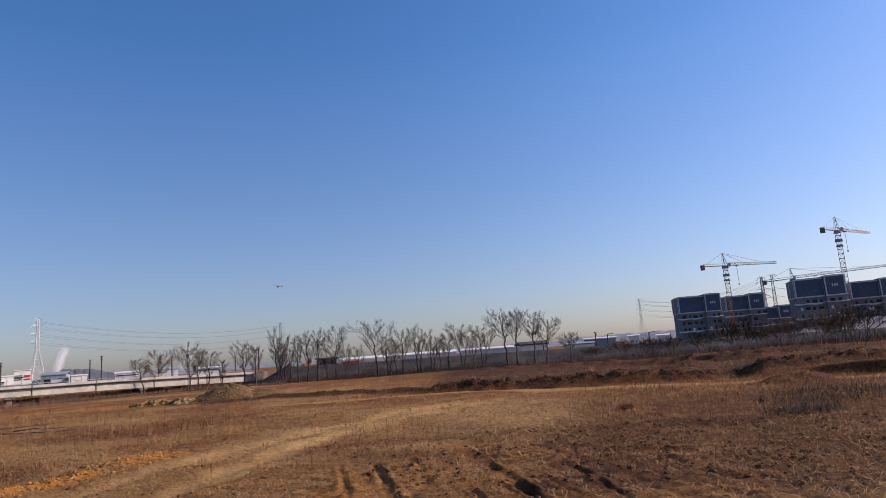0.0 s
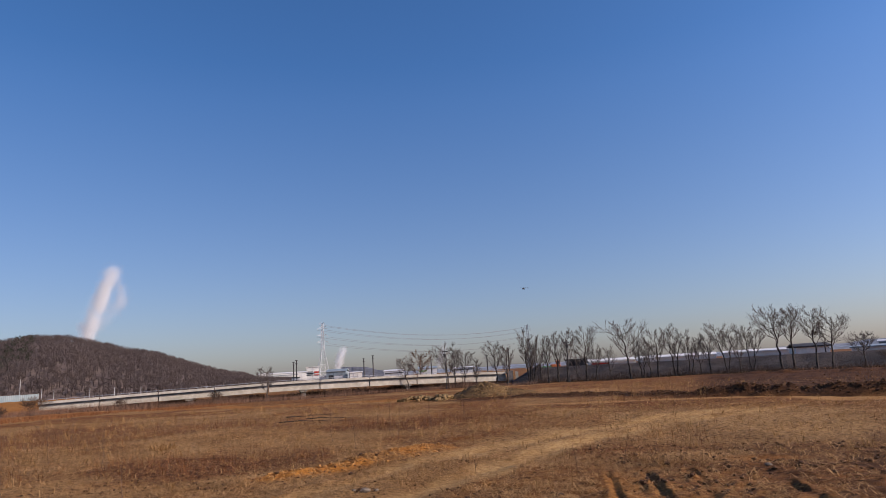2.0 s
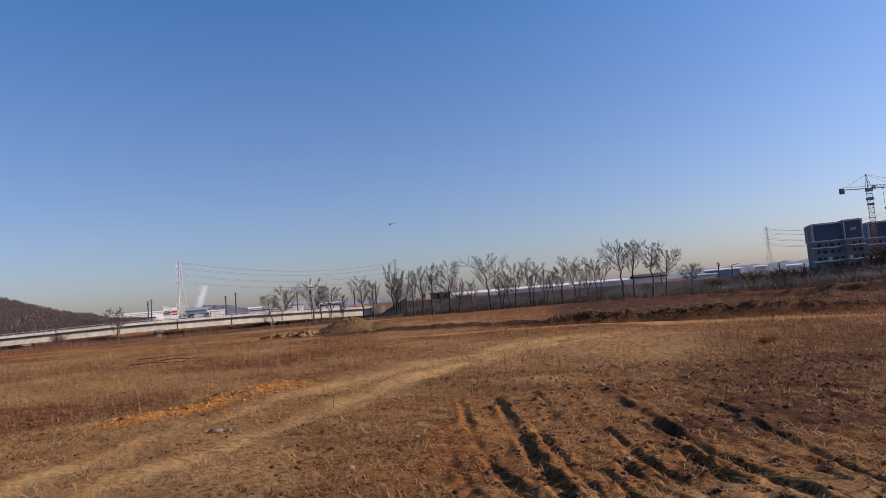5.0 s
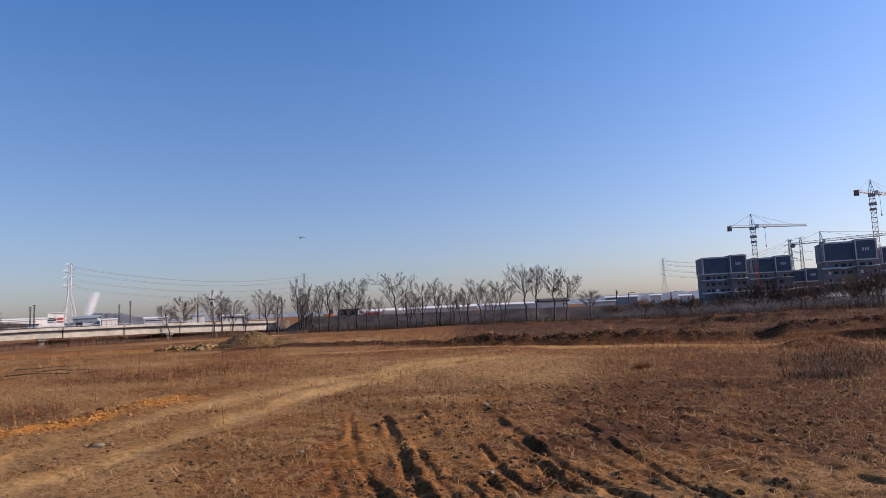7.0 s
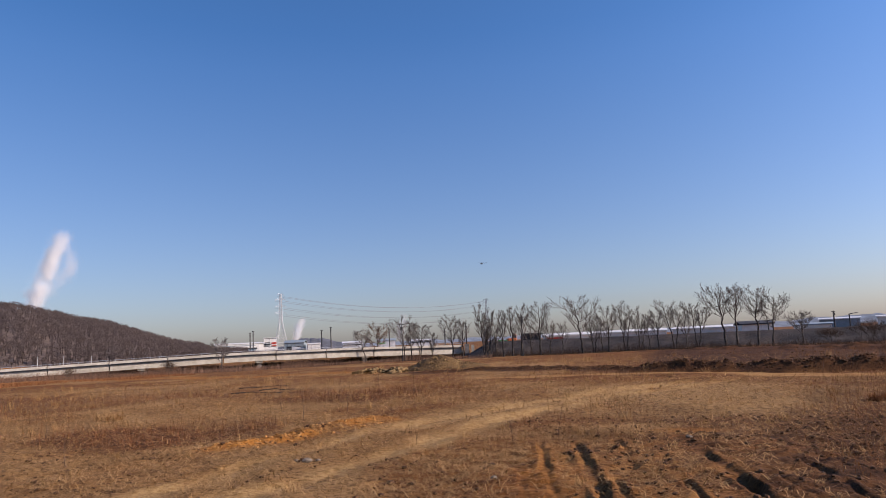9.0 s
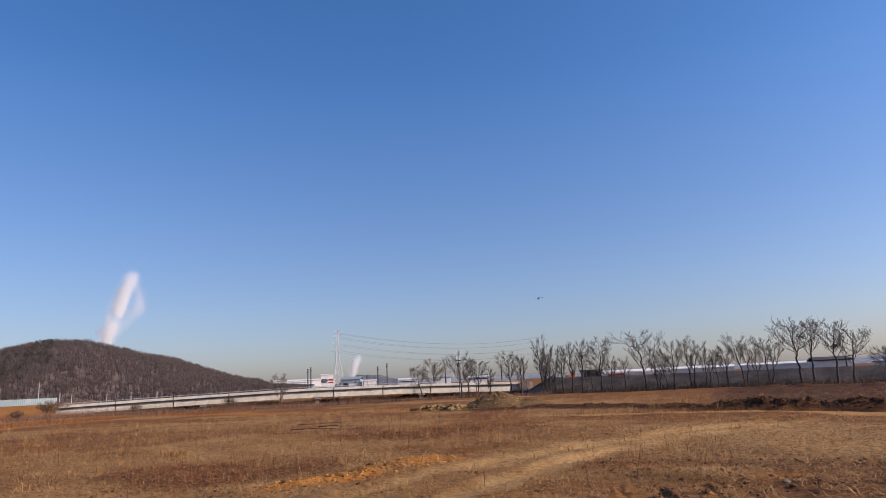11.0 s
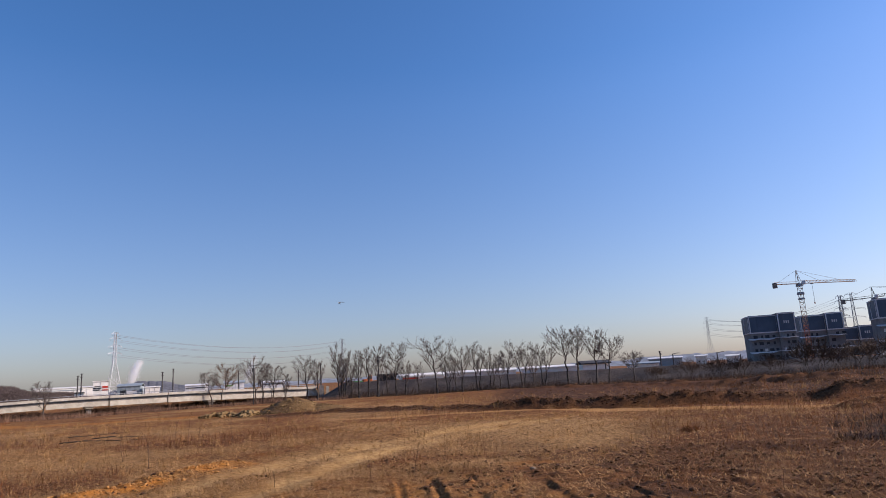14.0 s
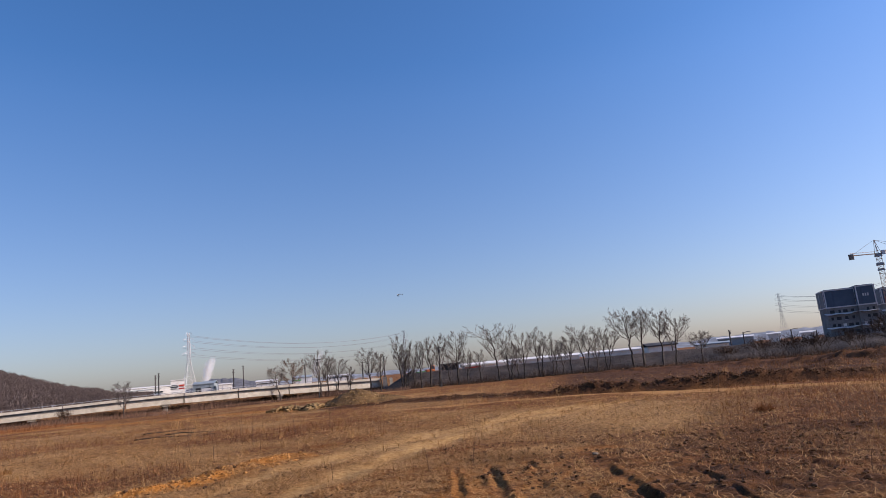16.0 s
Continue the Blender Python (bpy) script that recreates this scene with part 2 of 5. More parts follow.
    straw = (1 - step(0.7, 1.4, np.hypot((x - 5.2) / 4.5, (y - 16.5) / 4.0) + 0.4 * n1))
    straw = np.maximum(straw, (0.5 + 0.4 * vnoise(x, y, 1.9, 17) + 0.25 * n1) * step(4, 9, az) * (1 - step(26, 34, d)))
    straw = np.maximum(straw, 0.65 * step(-0.1, 0.55, vnoise(x, y, 3.1, 12) + 0.4 * n1) * step(-1.5, 0.5, 6.0 - x))
    return track, clay, red, road, dug, straw


def ground_z(x, y):
    x, y = np.asarray(x, float), np.asarray(y, float)
    d = np.hypot(x, y)
    az = np.degrees(np.arctan2(-x, y))
    near = 1 - step(60, 130, d)
    z = near * (0.05 * vnoise(x, y, 4.0, 1) + 0.028 * vnoise(x, y, 1.1, 2)) + 0.10 * vnoise(x, y, 16.0, 5) * step(14, 30, d) * near
    fine = 1 - step(18, 40, d)
    z += fine * (0.016 * vnoise(x, y, 0.33, 6) + 0.010 * vnoise(x, y, 0.14, 7) + 0.005 * vnoise(x, y, 0.07, 8))
    # the field falls a little towards the trees
    z -= 0.2 * step(55, 75, d) * (1 - step(95, 140, d))
    # stream bed under the bridge
    z -= 0.05 * step(62, 74, d) * (1 - step(120, 150, d)) * step(-3.0, 0.5, az) * (1 - step(30, 36, az))
    z += 0.75 * step(110, 150, d) * (1 - step(176, 183, d)) * step(31, 35, az)
    z += (0.020 * vnoise(x, y, 0.19, 24) + 0.014 * vnoise(x, y, 0.09, 27)) * step(-0.2, 0.8, x) * (1 - step(6.0, 7.5, x)) * (1 - step(9.5, 12.0, y))
    for line, w, depth in RUTS:
        w = 0.50 * w
        t, al = line_dist(x, y, line)
        t = t + 0.035 * vnoise(x, y, 0.3, 21) + 0.014 * vnoise(x, y, 0.1, 26)
        ends = step(0.0, 0.12, al) * np.clip(0.62 + 0.55 * vnoise(x, y, 0.7, 22) + 0.25 * vnoise(x, y, 0.25, 25), 0.25, 1.15)
        z += 0.38 * ends * (-depth * np.exp(-(t / w) ** 4) + depth * 0.45 * np.exp(-((t - 1.9 * w) / (0.7 * w)) ** 2) * (1 + 0.6 * vnoise(x, y, 0.16, 23)))
    for line in TRACK:
        t, _ = line_dist(x, y, line)
        z -= 0.05 * np.exp(-(t / 0.28) ** 2)
    t, _ = line_dist(x, y, CLAY)
    z += np.exp(-(t / 0.42) ** 2) * (0.05 + 0.05 * np.abs(vnoise(x, y, 0.22, 31)) + 0.03 * vnoise(x, y, 0.11, 32))
    t, al = line_dist(x, y, RIDGE)
    rough = 0.55 + 0.45 * vnoise(x, y, 2.4, 41)
    amp = 0.15 + 0.18 * step(0.2, 0.5, al)
    z += amp * np.exp(-(t / 0.62) ** 2) * (rough + 0.5 * np.abs(vnoise(x, y, 0.5, 42)) + 0.2 * vnoise(x, y, 0.22, 43))
    z -= 0.22 * np.exp(-((t - 1.35) / 0.5) ** 2) * step(0.3, 0.6, al)
    churn = step(27, 31, d) * step(-15, -20, az) * (1 - step(60, 68, d))
    z += churn * (0.035 * vnoise(x, y, 2.2, 51) + 0.018 * vnoise(x, y, 0.8, 52))
    for a, r, w, h in HEAPS:
        hx, hy = -math.sin(radians(a)) * r, math.cos(radians(a)) * r
        q = np.hypot(x - hx, y - hy) / w
        z += 0.95 * h * np.maximum(0, 1 - q + 0.18 * vnoise(x, y, 0.5, 61) + 0.1 * vnoise(x, y, 0.2, 62)) * (q < 1.4)
    # bench of cut earth on the side of the building site
    z += 0.42 * step(26.4, 27.0, d + 0.5 * vnoise(x, y, 3, 63)) * step(-41.0, -43.5, az) * (1 - step(60, 80, d))
    z += 0.5 * step(29, 31, d) * step(-35.0, -38.0, az) * (1 - step(-41, -43.5, az)) * (1 - step(50, 70, d)) * 0.4
    return z


def gz(x, y):
    return float(ground_z(np.array([x]), np.array([y]))[0])


# ---- materials ----
def ramp_mat(name, rough=0.9, metallic=0.0):
    m = bpy.data.materials.new(name)
    m.use_nodes = True
    nt = m.node_tree
    b = nt.nodes["Principled BSDF"]
    b.inputs["Roughness"].default_value = rough
    b.inputs["Metallic"].default_value = metallic
    b.inputs["Specular IOR Level"].default_value = 0.25
    return m, nt, b


def noise_node(nt, scale, detail=4.0, rough=0.6, coord=None, kind="Object"):
    n = nt.nodes.new("ShaderNodeTexNoise")
    n.inputs["Scale"].default_value, n.inputs["Detail"].default_value, n.inputs["Roughness"].default_value = scale, detail, rough
    if coord is None:
        coord = nt.nodes.new("ShaderNodeTexCoord").outputs[kind]
    nt.links.new(coord, n.inputs["Vector"])
    return n.outputs["Fac"]


def mix(nt, fac, a, b, mode="MIX"):
    n = nt.nodes.new("ShaderNodeMix")
    n.data_type, n.blend_type = "RGBA", mode
    for value, sock in ((fac, n.inputs[0]), (a, n.inputs[6]), (b, n.inputs[7])):
        if isinstance(value, bpy.types.NodeSocket):
            nt.links.new(value, sock)
        elif isinstance(value, (int, float)):
            sock.default_value = value
        else:
            sock.default_value = (*value, 1)
    return n.outputs[2]


def band(nt, fac, lo, hi):
    n = nt.nodes.new("ShaderNodeMapRange")
    n.interpolation_type = "SMOOTHSTEP"
    nt.links.new(fac, n.inputs[0])
    n.inputs[1].default_value, n.inputs[2].default_value = lo, hi
    return n.outputs[0]


def bump(nt, b, height, strength, dist):
    n = nt.nodes.new("ShaderNodeBump")
    n.inputs["Strength"].default_value, n.inputs["Distance"].default_value = strength, dist
    nt.links.new(height, n.inputs["Height"])
    nt.links.new(n.outputs[0], b.inputs["Normal"])


def plain(name, a, c, scale, rough=0.85, metallic=0.0, fine=None, relief=0.3, dist=0.01, coord="Object", wear=0.62):
    """A surface of two mixed colours at a large and a small scale, with a fine relief."""
    m, nt, b = ramp_mat(name, rough, metallic)
    big = band(nt, noise_node(nt, scale, 5, 0.6, None, coord), 0.35, 0.65)
    small = noise_node(nt, fine or scale * 9, 3, 0.7, None, coord)
    col = mix(nt, big, a, c)
    dark = mix(nt, 1.0, col, (wear, wear * 0.97, wear * 0.94), "MULTIPLY")
    col = mix(nt, band(nt, small, 0.4, 0.7), dark, col)
    nt.links.new(col, b.inputs["Base Color"])
    bump(nt, b, small, relief, dist)
    return m


def island_mat(name, a, c, rough=0.9, through=0.0):
    """Blades, twigs and lumps whose colour differs from piece to piece."""
    m, nt, b = ramp_mat(name, rough)
    g = nt.nodes.new("ShaderNodeNewGeometry")
    col = mix(nt, g.outputs["Random Per Island"], a, c)
    patch = band(nt, noise_node(nt, 0.35, 3), 0.35, 0.65)
    col = mix(nt, patch, mix(nt, 1.0, col, (0.7, 0.68, 0.66), "MULTIPLY"), col)
    nt.links.new(col, b.inputs["Base Color"])
    if through:
        t = nt.nodes.new("ShaderNodeBsdfTranslucent")
        s = nt.nodes.new("ShaderNodeMixShader")
        s.inputs[0].default_value = through
        nt.links.new(col, t.inputs[0])
        nt.links.new(b.outputs[0], s.inputs[1])
        nt.links.new(t.outputs[0], s.inputs[2])
        nt.links.new(s.outputs[0], nt.nodes["Material Output"].inputs[0])
    return m


def attr(nt, name):
    n = nt.nodes.new("ShaderNodeAttribute")
    n.attribute_name = name
    return n.outputs["Fac"]


def ground_material():
    m, nt, b = ramp_mat("field_soil", 0.95)
    b.inputs["Specular IOR Level"].default_value = 0.1
    pos = nt.nodes.new("ShaderNodeNewGeometry").outputs["Position"]
    n_big = noise_node(nt, 0.22, 4, 0.55, pos)
    n_mid = noise_node(nt, 1.6, 5, 0.65, pos)
    n_small = noise_node(nt, 11.0, 5, 0.7, pos)
    n_fine = noise_node(nt, 55.0, 3, 0.7, pos)
    # matted dry grass lies in streaks
    mp = nt.nodes.new("ShaderNodeMapping")
    mp.inputs["Scale"].default_value = (7.0, 22.0, 10.0)
    mp.inputs["Rotation"].default_value = (0, 0, 0.5)
    nt.links.new(pos, mp.inputs["Vector"])
    n_streak = noise_node(nt, 1.0, 4, 0.75, mp.outputs[0])
    col = mix(nt, band(nt, n_mid, 0.35, 0.62), (0.128, 0.050, 0.015), (0.250, 0.108, 0.030))
    col = mix(nt, band(nt, n_streak, 0.46, 0.66), col, (0.365, 0.186, 0.060))
    col = mix(nt, band(nt, n_big, 0.40, 0.66), col, mix(nt, 1.0, col, (0.80, 0.66, 0.56), "MULTIPLY"))
    straw = mix(nt, band(nt, n_small, 0.35, 0.6), (0.225, 0.112, 0.037), (0.455, 0.265, 0.102))
    col = mix(nt, attr(nt, "straw"), col, straw)
    red = mix(nt, band(nt, n_small, 0.35, 0.65), (0.088, 0.031, 0.011), (0.178, 0.069, 0.022))
    col = mix(nt, attr(nt, "red"), col, red)
    dug = mix(nt, band(nt, n_mid, 0.38, 0.62), (0.055, 0.023, 0.009), (0.120, 0.050, 0.017))
    col = mix(nt, attr(nt, "dug"), col, dug)
    # shade in the gaps between straw and clods, put into the colour at noise lows
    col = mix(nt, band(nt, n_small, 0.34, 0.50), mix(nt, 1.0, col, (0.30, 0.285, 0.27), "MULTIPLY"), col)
    track = mix(nt, band(nt, n_small, 0.35, 0.65), (0.31, 0.168, 0.055), (0.50, 0.300, 0.115))
    col = mix(nt, attr(nt, "track"), col, track)
    clay = mix(nt, band(nt, n_small, 0.35, 0.62), (0.268, 0.098, 0.017), (0.447, 0.182, 0.034))
    col = mix(nt, attr(nt, "clay"), col, clay)
    road = mix(nt, band(nt, n_mid, 0.3, 0.7), (0.322, 0.160, 0.049), (0.465, 0.248, 0.083))
    col = mix(nt, attr(nt, "road"), col, road)
    # finer specks of painted shade, at the lows of the fine relief
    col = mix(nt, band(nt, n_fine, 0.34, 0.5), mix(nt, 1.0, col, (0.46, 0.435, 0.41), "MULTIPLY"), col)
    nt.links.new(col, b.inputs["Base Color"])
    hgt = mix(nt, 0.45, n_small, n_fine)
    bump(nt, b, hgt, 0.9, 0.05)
    return m


M_GROUND = ground_material()
M_STRAW = island_mat("dry_straw", (0.27, 0.138, 0.046), (0.66, 0.390, 0.152), through=0.25)
M_WEED = island_mat("reddish_dry_weed", (0.17, 0.060, 0.022), (0.38, 0.165, 0.055), through=0.2)
M_CLOD = island_mat("earth_clod", (0.075, 0.034, 0.014), (0.15, 0.072, 0.029))
M_CLAYCLOD = island_mat("orange_clay_clod", (0.32, 0.14, 0.035), (0.52, 0.26, 0.075))
M_RUBBLE = island_mat("rubble", (0.16, 0.095, 0.036), (0.34, 0.215, 0.088))
M_MOUND = plain("yellow_brown_earth", (0.125, 0.068, 0.023), (0.225, 0.130, 0.045), 1.2, fine=9, relief=0.9, dist=0.1)
M_BARK = plain("grey_brown_bark", (0.055, 0.044, 0.035), (0.11, 0.09, 0.072), 3.0, fine=24, relief=0.6)
M_TWIG = island_mat("bare_twigs", (0.105, 0.087, 0.072), (0.23, 0.192, 0.158))
M_TWIG_RED = island_mat("reddish_twigs", (0.13, 0.07, 0.045), (0.24, 0.14, 0.085))
M_BRAMBLE = island_mat("dark_bramble", (0.045, 0.028, 0.018), (0.11, 0.066, 0.040))
M_CONC = plain("weathered_concrete", (0.48, 0.445, 0.36), (0.61, 0.57, 0.47), 0.5, fine=2.2, relief=0.2, wear=0.78)
M_CONC_DARK = plain("dark_concrete", (0.20, 0.18, 0.155), (0.32, 0.29, 0.25), 0.7, fine=5)
M_STEEL = plain("galvanised_steel", (0.50, 0.52, 0.53), (0.62, 0.63, 0.63), 0.4, rough=0.5, metallic=0.3, wear=0.92)
M_STEEL_FAR = plain("grey_steel", (0.34, 0.36, 0.38), (0.44, 0.46, 0.47), 0.4, rough=0.6, metallic=0.2)
M_WIRE = plain("cable_grey", (0.20, 0.21, 0.23), (0.26, 0.27, 0.29), 1.0)
M_POLE = plain("dark_pole", (0.06, 0.058, 0.056), (0.11, 0.105, 0.10), 2.0)
M_POLE_PALE = plain("pale_post", (0.46, 0.46, 0.44), (0.58, 0.58, 0.55), 2.0)
M_FENCE = plain("pale_blue_sheet", (0.18, 0.235, 0.245), (0.24, 0.29, 0.295), 0.5, rough=0.6, wear=0.92)
M_SLOPE = plain("scrubby_slope", (0.042, 0.032, 0.024), (0.088, 0.066, 0.050), 0.35, fine=5, relief=1.0, dist=0.2)
M_HILL = plain("leaf_litter", (0.150, 0.108, 0.084), (0.215, 0.155, 0.120), 0.05, fine=0.5, relief=0.6, dist=0.4)
M_WOOD = island_mat("bare_wood", (0.168, 0.128, 0.108), (0.200, 0.152, 0.130), through=0.5)
M_PINE = island_mat("pine_green", (0.060, 0.066, 0.042), (0.10, 0.10, 0.066), through=0.4)
# distance haze is put into this pale blue-grey colour
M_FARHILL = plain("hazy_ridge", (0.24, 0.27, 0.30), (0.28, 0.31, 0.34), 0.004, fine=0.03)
M_DARKHILL = plain("wooded_ridge", (0.12, 0.125, 0.14), (0.17, 0.17, 0.18), 0.02, fine=0.2)
M_CLAD = plain("dark_blue_cladding", (0.065, 0.095, 0.135), (0.085, 0.12, 0.165), 0.15, rough=0.55, fine=1.5, wear=0.92)
M_FRAME = plain("pale_trim", (0.55, 0.57, 0.58), (0.66, 0.67, 0.67), 0.3, wear=0.92)
M_BODY = plain("raw_grey_concrete", (0.17, 0.175, 0.175), (0.24, 0.24, 0.24), 0.2, fine=1.2, wear=0.86)
M_WINDOW = plain("dark_opening", (0.030, 0.034, 0.04), (0.05, 0.055, 0.06), 0.4, rough=0.4)
M_WHITE = plain("white_sheet_metal", (0.66, 0.65, 0.60), (0.74, 0.73, 0.68), 0.2, rough=0.6, fine=1.0, wear=0.92)
M_BLUEGREY = plain("blue_grey_sheet", (0.22, 0.27, 0.29), (0.29, 0.34, 0.36), 0.2, rough=0.6, wear=0.92)
M_DARKROOF = plain("dark_roof", (0.05, 0.052, 0.055), (0.08, 0.08, 0.082), 0.3)
M_RED = plain("red_paint", (0.50, 0.045, 0.03), (0.58, 0.07, 0.04), 0.5, rough=0.5)
M_ORANGE = plain("orange_paint", (0.46, 0.13, 0.04), (0.52, 0.17, 0.05), 0.5, rough=0.5)
M_GREEN = plain("green_paint", (0.10, 0.28, 0.10), (0.14, 0.34, 0.13), 0.5)
M_YELLOW = plain("crane_yellow", (0.46, 0.30, 0.20), (0.56, 0.38, 0.26), 0.5, rough=0.5)
M_CRANE_RED = plain("crane_red", (0.46, 0.16, 0.09), (0.54, 0.21, 0.12), 0.5, rough=0.5)


def vapour_material():
    m, nt, b = ramp_mat("white_vapour", 1.0)
    col = mix(nt, noise_node(nt, 0.05, 3), (0.90, 0.91, 0.90), (0.97, 0.97, 0.96))
    nt.links.new(col, b.inputs["Base Color"])
    t = nt.nodes.new("ShaderNodeBsdfTranslucent")
    nt.links.new(col, t.inputs[0])
    clear_part = nt.nodes.new("ShaderNodeBsdfTransparent")
    s1, s2 = nt.nodes.new("ShaderNodeMixShader"), nt.nodes.new("ShaderNodeMixShader")
    s1.inputs[0].default_value, s2.inputs[0].default_value = 0.5, 0.55
    nt.links.new(b.outputs[0], s1.inputs[1])
    nt.links.new(t.outputs[0], s1.inputs[2])
    nt.links.new(s1.outputs[0], s2.inputs[1])
    nt.links.new(clear_part.outputs[0], s2.inputs[2])
    nt.links.new(s2.outputs[0], nt.nodes["Material Output"].inputs[0])
    return m


M_SMOKE = vapour_material()
M_STONE = plain("grey_stone", (0.22, 0.165, 0.11), (0.32, 0.25, 0.175), 4.0, fine=30)
M_RUBBER = plain("black_rubber", (0.02, 0.02, 0.02), (0.035, 0.035, 0.035), 3.0)
M_SHEET = plain("grey_ground_sheet", (0.17, 0.16, 0.15), (0.26, 0.245, 0.225), 0.3, fine=2.5)


# ---- ground, one sheet to the horizon ----
def make_ground():
    az = np.concatenate([np.arange(-64, 64.01, 0.22), np.arange(67, 293, 3.0)])
    r1 = 2.2 * np.exp(np.arange(0, 1, 1 / 330) * math.log(20 / 2.2))
    r2 = 20 * np.exp(np.arange(0, 1, 1 / 300) * math.log(110 / 20))
    r3 = 110 * np.exp(np.linspace(0, 1, 45) * math.log(4800 / 110))
    rr = np.concatenate([[0.7, 1.4], r1, r2, r3])
    A, R = np.meshgrid(np.radians(az), rr)
    x, y = -np.sin(A) * R, np.cos(A) * R
    z = ground_z(x, y)
    nr, na = x.shape
    verts = np.stack([x, y, z], -1).reshape(-1, 3)
    i, j = np.meshgrid(np.arange(nr - 1), np.arange(na), indexing="ij")
    k = (j + 1) % na
    quads = np.stack([i * na + j, (i + 1) * na + j, (i + 1) * na + k, i * na + k], -1).reshape(-1, 4)[:, ::-1]
    # the small middle piece under the walker
    verts = np.concatenate([verts, [[0, 0, gz(0, 0)]]])
    me = np_mesh("ground", verts, quads, M_GROUND, smooth=True)
    bm = bmesh.new()
    bm.from_mesh(me)
    bm.verts.ensure_lookup_table()
    for j in range(na):
        bm.faces.new((bm.verts[len(verts) - 1], bm.verts[j], bm.verts[(j + 1) % na])).smooth = True
    bmesh.ops.recalc_face_normals(bm, faces=bm.faces)
    bm.to_mesh(me)
    bm.free()
    fx, fy = verts[:, 0], verts[:, 1]
    for name, values in zip(("track", "clay", "red", "road", "dug", "straw"), zones(fx, fy)):
        at = me.attributes.new(name, "FLOAT", "POINT")
        at.data.foreach_set("value", np.clip(values, 0, 1).astype(np.float32))
    ob = new("ground", me)
    return tagged(ob, "dry brown field with ruts and bare earth", "ground", kind="structure")


make_ground()


def strip(name, line_a, line_b, mat, n, bumpy, seed, label, category="embankment"):
    """A bumpy bank between a lower and an upper line, each a function of 0..1."""
    m = 14
    s, t = np.meshgrid(np.linspace(0, 1, n), np.linspace(0, 1, m), indexing="ij")
    a = np.array([line_a(v) for v in np.linspace(0, 1, n)])
    b = np.array([line_b(v) for v in np.linspace(0, 1, n)])
    p = a[:, None, :] * (1 - t[..., None]) + b[:, None, :] * t[..., None]
    p[..., 2] += bumpy * vnoise(p[..., 0], p[..., 1], 1.7, seed) * np.sin(t * math.pi) + 0.3 * bumpy * vnoise(p[..., 0], p[..., 1], 0.5, seed + 1)
    back = b.copy()
    back[:, :2] *= 1.18
    back[:, 2] -= 3
    top = b.copy()
    top[:, :2] *= 1.06
    p = np.concatenate([p, top[:, None], back[:, None]], 1)
    m += 2
    i, j = np.meshgrid(np.arange(n - 1), np.arange(m - 1), indexing="ij")
    q = np.stack([i * m + j, i * m + j + 1, (i + 1) * m + j + 1, (i + 1) * m + j], -1).reshape(-1, 4)
    ob = new(name, np_mesh(name, p.reshape(-1, 3), q, mat, smooth=True))
    return tagged(ob, label, category, kind="structure")


def bank_az(v):
    return -3.5 - 60 * v


strip("embankment", lambda v: P(bank_az(v), 77 - 12 * v, -0.75), lambda v: P(bank_az(v), 85 - 14 * v, 1.45 - 0.42 * v),
      M_SLOPE, 260, 0.18, 71, "dark scrub-covered road embankment behind the trees")
strip("earth_ramp", lambda v: P(-0.9 - 2.6 * v, 74, -0.7), lambda v: P(-0.9 - 2.6 * v, 78, 0.0 + 2.0 * v),
      M_SLOPE, 30, 0.08, 73, "brown earth ramp beside the bridge end")
strip("sheeted_slope", lambda v: P(-45.2 - 9 * v, 170, 0.0), lambda v: P(-45.2 - 9 * v, 200, 1.2 + 3.2 * v),
      M_SHEET, 80, 0.3, 75, "pale sheet-covered slope of the building site")


# ---- hills ----
HILL_SKY = ((70, 1.5), (58, 2.3), (50.4, 3.07), (48.6, 3.5), (45.8, 4.35), (44.2, 3.85), (42.7, 3.45), (41.3, 3.6), (39.8, 3.9), (38.4, 4.22), (36.9, 4.47), (34.6, 4.37), (32.7, 3.9), (30.3, 3.26), (28.6, 2.98),
            (27.4, 2.5), (25.9, 1.88), (24.3, 1.25), (23.2, 0.92), (21.9, 0.75), (20.8, 0.35), (18.6, 0.2), (16.2, 0.1))


def hill_crest(az):
    pts = sorted(HILL_SKY)
    return np.interp(az, [p[0] for p in pts], [p[1] for p in pts])


HILL_D = 380.0


def hill_z(az, d):
    top = HILL_D * np.tan(np.radians(hill_crest(az))) + 1.6
    prof = np.clip(1 - np.abs(d - HILL_D) / np.where(d < HILL_D, 150, 200), 0, 1)
    return np.maximum(top - 3.2 * np.minimum(1.0, top / 22.0), 0.0) * np.sin(prof * math.pi / 2) ** 1.1


def make_hill():
    a, d = np.meshgrid(np.linspace(15.5, 72, 160), np.linspace(225, 585, 70), indexing="ij")
    x, y = -np.sin(np.radians(a)) * d, np.cos(np.radians(a)) * d
    z = hill_z(a, d) - 0.8 + 1.0 * vnoise(x, y, 22, 81)
    n, m = a.shape
    i, j = np.meshgrid(np.arange(n - 1), np.arange(m - 1), indexing="ij")
    q = np.stack([i * m + j, i * m + j + 1, (i + 1) * m + j + 1, (i + 1) * m + j], -1).reshape(-1, 4)
    ob = new("hill", np_mesh("hill", np.stack([x, y, z], -1).reshape(-1, 3), q, M_HILL, True))
    tagged(ob, "low hill covered with bare winter woodland", "hill", kind="structure")


make_hill()


